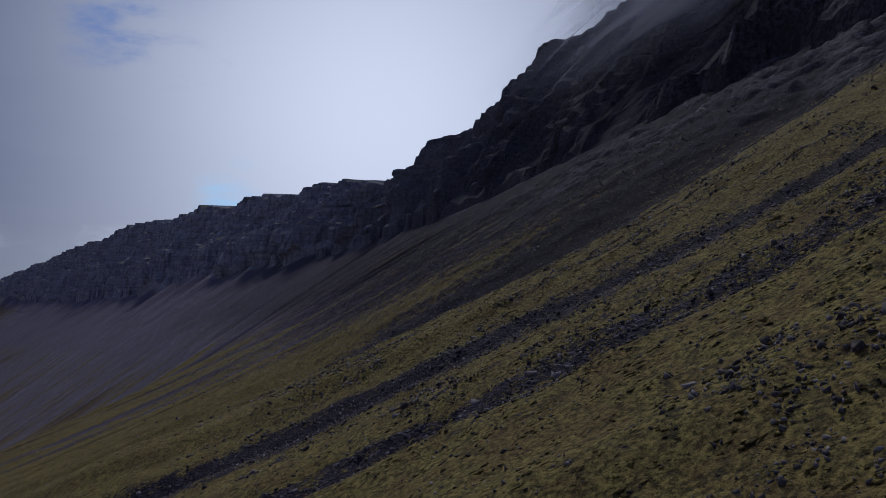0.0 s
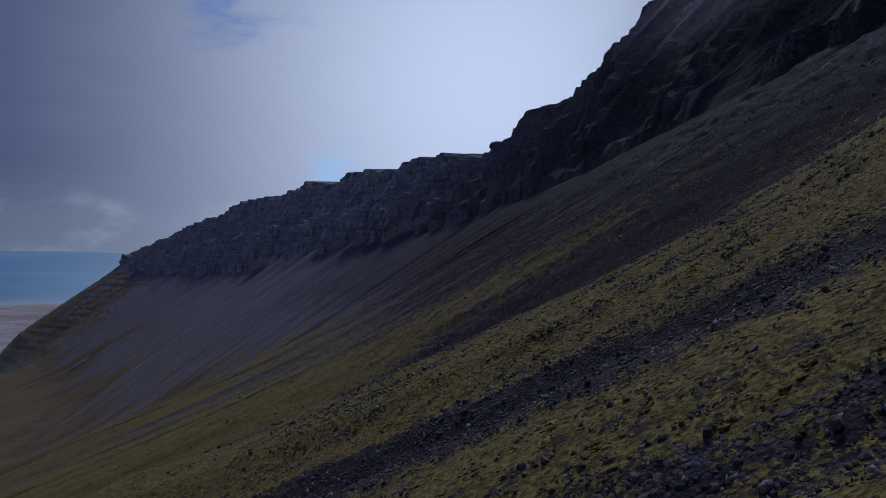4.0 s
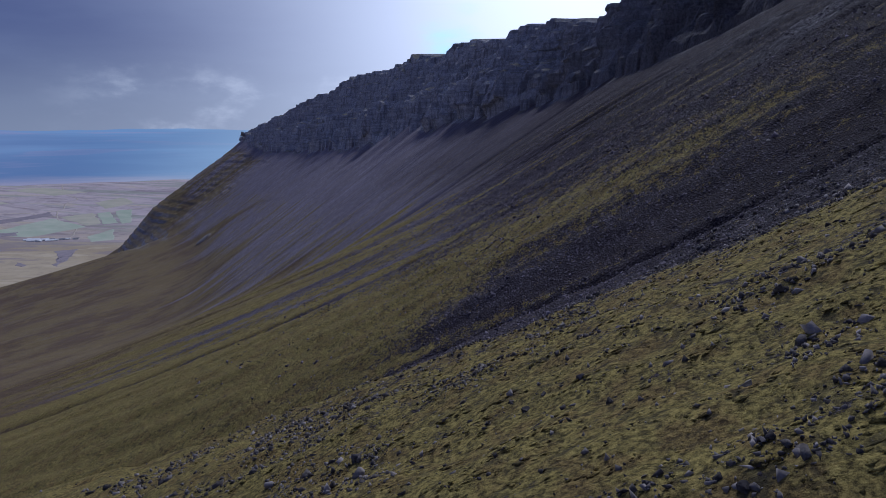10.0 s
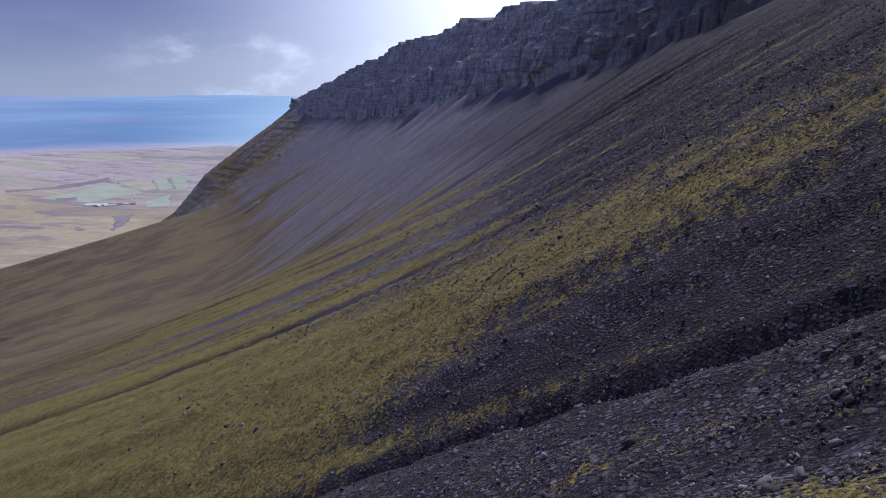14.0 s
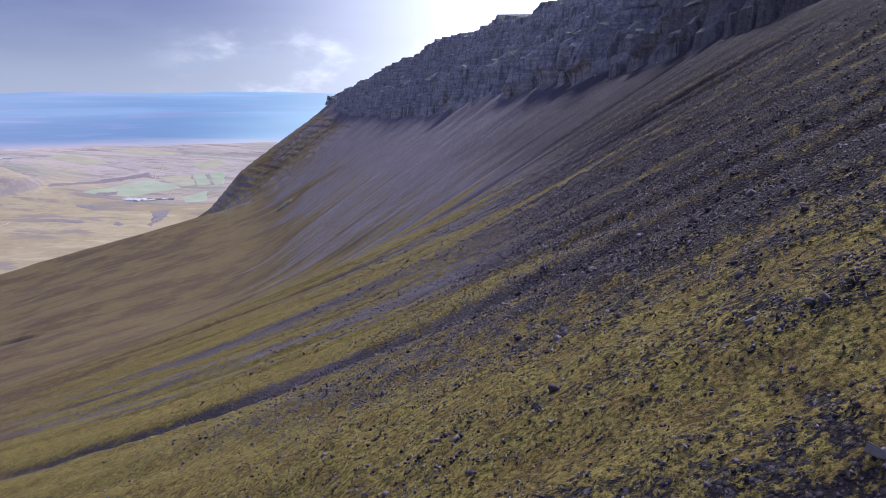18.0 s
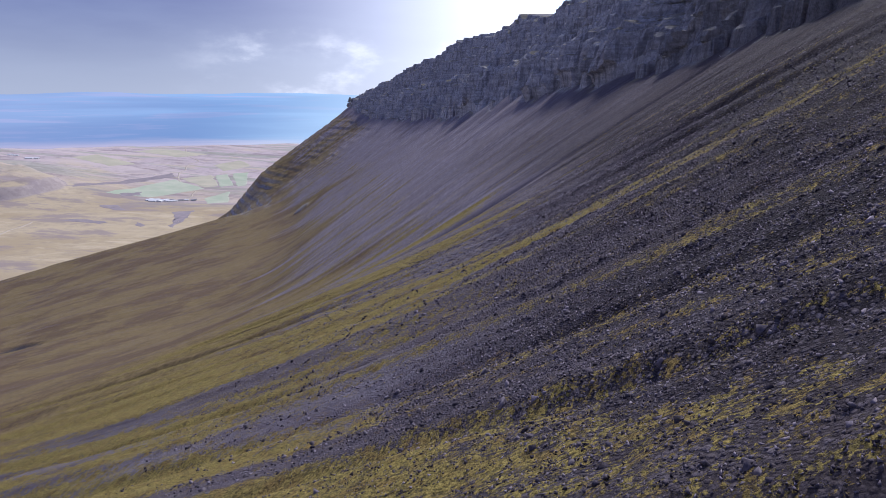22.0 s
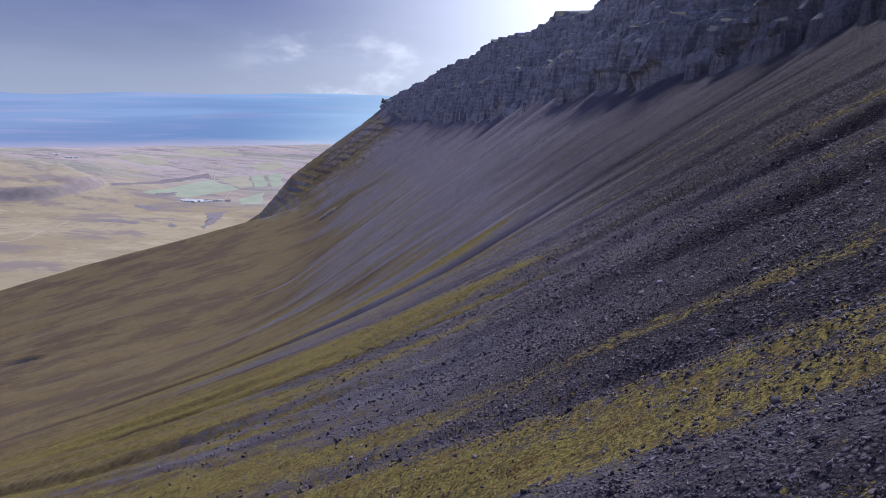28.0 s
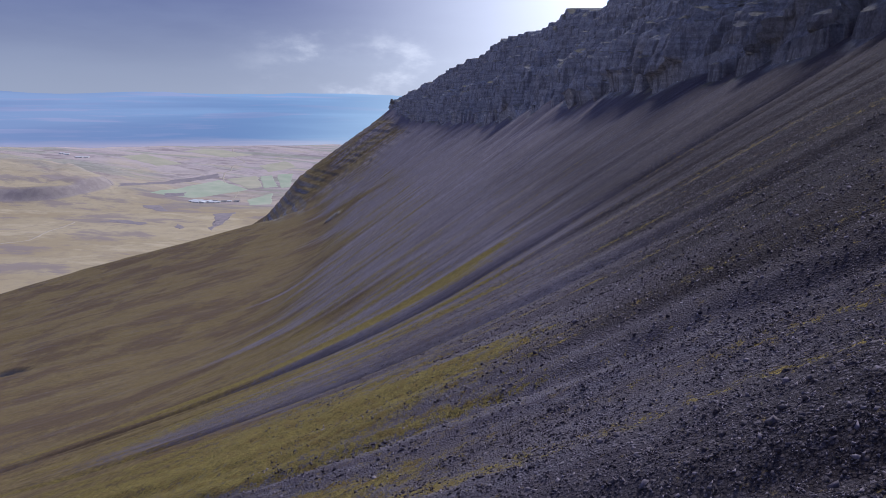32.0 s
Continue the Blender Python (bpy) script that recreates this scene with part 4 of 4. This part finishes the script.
def farm_building(x, y, turn, long, wide, high, roof, label):
    base = new("farm_building")
    base.matrix_world = pose(x, y, float(plain_height(np.array(float(x)), np.array(float(y)))) - 1.0, 0, 0, turn)
    bm = bmesh.new()
    box(bm, -long / 2, long / 2, -wide / 2, wide / 2, 0, high + 1)
    part("wall", bm, M_WHITE, base)
    bm = bmesh.new()
    ridge, eave = high + 1 + wide * 0.16, high + 1
    rim = [bm.verts.new(p) for p in ((-long / 2 - 0.5, -wide / 2 - 0.5, eave), (long / 2 + 0.5, -wide / 2 - 0.5, eave), (long / 2 + 0.5, wide / 2 + 0.5, eave),
                                     (-long / 2 - 0.5, wide / 2 + 0.5, eave), (-long / 2 - 0.5, 0, ridge), (long / 2 + 0.5, 0, ridge))]
    for face in ((0, 1, 5, 4), (2, 3, 4, 5), (1, 2, 5), (3, 0, 4), (3, 2, 1, 0)):
        bm.faces.new([rim[i] for i in face])
    part("roof", bm, roof, base)
    for k in range(max(2, int(long // 12))):
        bm = bmesh.new()
        at = -long / 2 + long * (k + 0.5) / max(2, int(long // 12))
        box(bm, at - 0.8, at + 0.8, -wide / 2 - 0.06, -wide / 2 + 0.05, 2.0, 3.4)
        part("window", bm, M_GLASS, base)
    bm = bmesh.new()
    box(bm, long / 2 - 0.05, long / 2 + 0.06, -1.2, 1.2, 1.0, 4.0)
    part("door", bm, M_GLASS, base)
    return tagged(base, label, "building", "farm buildings")


for x, y, turn, long, wide, high, roof in [(-1690, 2452, 20, 34, 13, 5, 0), (-1672, 2470, 25, 42, 15, 6, 0), (-1645, 2462, 18, 50, 16, 6, 0), (-1628, 2490, 22, 36, 14, 6, 0),
                                           (-1606, 2478, 110, 30, 13, 5, 0), (-1650, 2500, 15, 22, 10, 6, 1), (-1590, 2502, 25, 20, 11, 7, 2), (-1540, 2512, 20, 26, 12, 5, 2),
                                           (-1520, 2530, 30, 18, 10, 6, 0), (-2752, 2975, 10, 30, 12, 6, 0), (-2715, 2965, 30, 24, 12, 6, 0), (-2622, 2940, 20, 40, 14, 6, 0),
                                           (-2590, 2950, 20, 24, 12, 6, 0), (-1662, 2440, 15, 30, 13, 5, 0), (-1620, 2445, 100, 26, 12, 5, 0), (-1580, 2470, 25, 30, 12, 5, 0),
                                           (-1560, 2490, 15, 22, 11, 5, 0), (-1705, 2475, 70, 20, 10, 5, 0), (-1480, 2540, 20, 24, 11, 5, 2)]:
    if x > -1720:
        x, y = -1655 + (x + 1655) * 0.62, 2468 + (y - 2468) * 0.8
    farm_building(x, y, turn, long * 0.8, wide * 1.5, 2.6, M_ROOFS[roof],
                  ("white farm building with a %s metal roof in the valley" % ("white", "red", "grey")[roof]))


def draped(name, corners, mat, label, category, lift=0.4, wobble=6):
    """A patch of ground cover laid over the valley floor between four corners."""
    a, b, c, d = (np.array(p, float) for p in corners)
    u, w = np.meshgrid(np.linspace(0, 1, 25), np.linspace(0, 1, 25), indexing="ij")
    u, w = u[..., None], w[..., None]
    p = (a * (1 - u) + b * u) * (1 - w) + (d * (1 - u) + c * u) * w
    p = p + wobble * np.stack([fractal(p[..., 0] / 40, p[..., 1] / 40, 91, 4), fractal(p[..., 0] / 40, p[..., 1] / 40, 92, 4)], -1)
    top = plain_height(p[..., 0], p[..., 1]) + lift
    rim = np.zeros((25, 25))
    rim[0], rim[-1], rim[:, 0], rim[:, -1] = 1, 1, 1, 1
    ob = new(name, grid_mesh(name, p[..., 0], p[..., 1], top - rim * (lift + 0.4)))
    ob.data.materials.append(mat)
    return tagged(ob, label, category, "fields" if category == "field" else "")


for corners in [[(-1898, 2481), (-1851, 2873), (-1619, 2729), (-1718, 2512)], [(-1736, 2987), (-1707, 3037), (-1546, 2815), (-1585, 2775)],
                [(-1694, 3052), (-1638, 3099), (-1506, 2834), (-1525, 2800)], [(-1534, 2571), (-1505, 2701), (-1401, 2521), (-1457, 2466)]]:
    draped("field", corners, M_GREEN, "green hay field beside the farm", "field", wobble=3)
for corners in [[(-1840, 2890), (-1760, 3010), (-1600, 2790), (-1640, 2745)], [(-1860, 3180), (-1800, 3330), (-1690, 3230), (-1750, 3080)],
                [(-2500, 3050), (-2450, 3160), (-2150, 3050), (-2220, 2950)], [(-2400, 3350), (-2350, 3480), (-2000, 3400), (-2080, 3260)]]:
    draped("field", corners, M_STRAW, "pale mown field on the valley floor", "field", wobble=5)
for corners in [[(-1262, 1950), (-1440, 2236), (-1412, 2310), (-1312, 2105)], [(-1384, 1964), (-1412, 2014), (-1372, 1995), (-1355, 1945)],
                [(-1772, 2285), (-1724, 2330), (-1600, 2236), (-1668, 2236)], [(-1850, 2506), (-1810, 2596), (-1765, 2530), (-1802, 2475)],
                [(-2040, 2480), (-1872, 2914), (-1915, 2970), (-2090, 2500)], [(-1640, 1960), (-1610, 2020), (-1480, 1990), (-1500, 1955)]]:
    draped("heath_patch", corners, M_PEAT, "dark patch of heath on the pale valley floor", "heath", 0.5, 9)


def road(points, wide, label):
    """A gravel road laid along the valley floor."""
    p = np.array(points, float)
    t = np.linspace(0, len(p) - 1, 16 * len(p))
    mid = np.stack([np.interp(t, range(len(p)), p[:, i]) for i in (0, 1)], -1)
    for _ in range(12):
        mid[1:-1] = (mid[:-2] + 2 * mid[1:-1] + mid[2:]) / 4
    mid = mid + 14 * np.stack([fractal(mid[:, 0] / 130, mid[:, 1] / 130, 93, 3), fractal(mid[:, 0] / 130, mid[:, 1] / 130, 94, 3)], -1)
    go = np.gradient(mid, axis=0)
    side = np.stack([-go[:, 1], go[:, 0]], -1) / np.linalg.norm(go, axis=1)[:, None]
    across = np.array([-0.5, -0.45, 0.45, 0.5]) * wide
    xy = mid[:, None] + side[:, None] * across[None, :, None]
    z = plain_height(xy[..., 0], xy[..., 1]) + np.array([-1.0, 0.2, 0.2, -1.0])[None]
    ob = new("road", grid_mesh("road", xy[..., 0], xy[..., 1], z))
    ob.data.materials.append(M_ROAD)
    return tagged(ob, label, "road", kind="structure")


road([(-1560, 2520), (-1638, 2662), (-1841, 2865), (-1911, 2984), (-1977, 3244), (-2089, 3339), (-2224, 3540), (-2330, 3800), (-2500, 4200)], 6, "pale gravel road across the valley")
road([(-2300, 2790), (-2174, 2831), (-1995, 2905), (-1836, 2869), (-1720, 3000), (-1610, 3122), (-1450, 3300)], 9, "pale gravel road across the valley")
road([(-1690, 1500), (-1600, 1649), (-1653, 1814), (-1700, 1930)], 7, "pale gravel track beside a dry stream bed")


# ---- a rock needle on the spur's skyline ----
def needle(v, s, wide, high):
    r = random.Random(5)
    x, y, z = (float(q) for q in ground(v, s)[:3])
    bm = bmesh.new()
    for k in range(7):
        up = k / 6
        for j in range(8):
            a = 2 * math.pi * (j + 0.3 * (k % 2)) / 8
            w = wide * 0.5 * (1.25 - 0.85 * up ** 1.6) * r.uniform(0.75, 1.15)
            bm.verts.new((math.cos(a) * w + 0.12 * wide * math.sin(4 * up), math.sin(a) * w, high * (up * 1.25 - 0.25) + r.uniform(-0.4, 0.4)))
    bm.verts.ensure_lookup_table()
    for k in range(6):
        for j in range(8):
            bm.faces.new([bm.verts[k * 8 + j], bm.verts[k * 8 + (j + 1) % 8], bm.verts[k * 8 + 8 + (j + 1) % 8], bm.verts[k * 8 + 8 + j]])
    bm.faces.new([bm.verts[48 + j] for j in range(8)])
    mesh = bpy.data.meshes.new("rock_needle")
    bm.to_mesh(mesh)
    bm.free()
    mesh.materials.append(M_PALE)
    ob = new("rock_needle", mesh)
    ob.matrix_world = pose(x, y, z)
    return tagged(ob, "grey rock needle standing on the ridge of the spur", "rock")


needle(2066, -12, 10, 9)
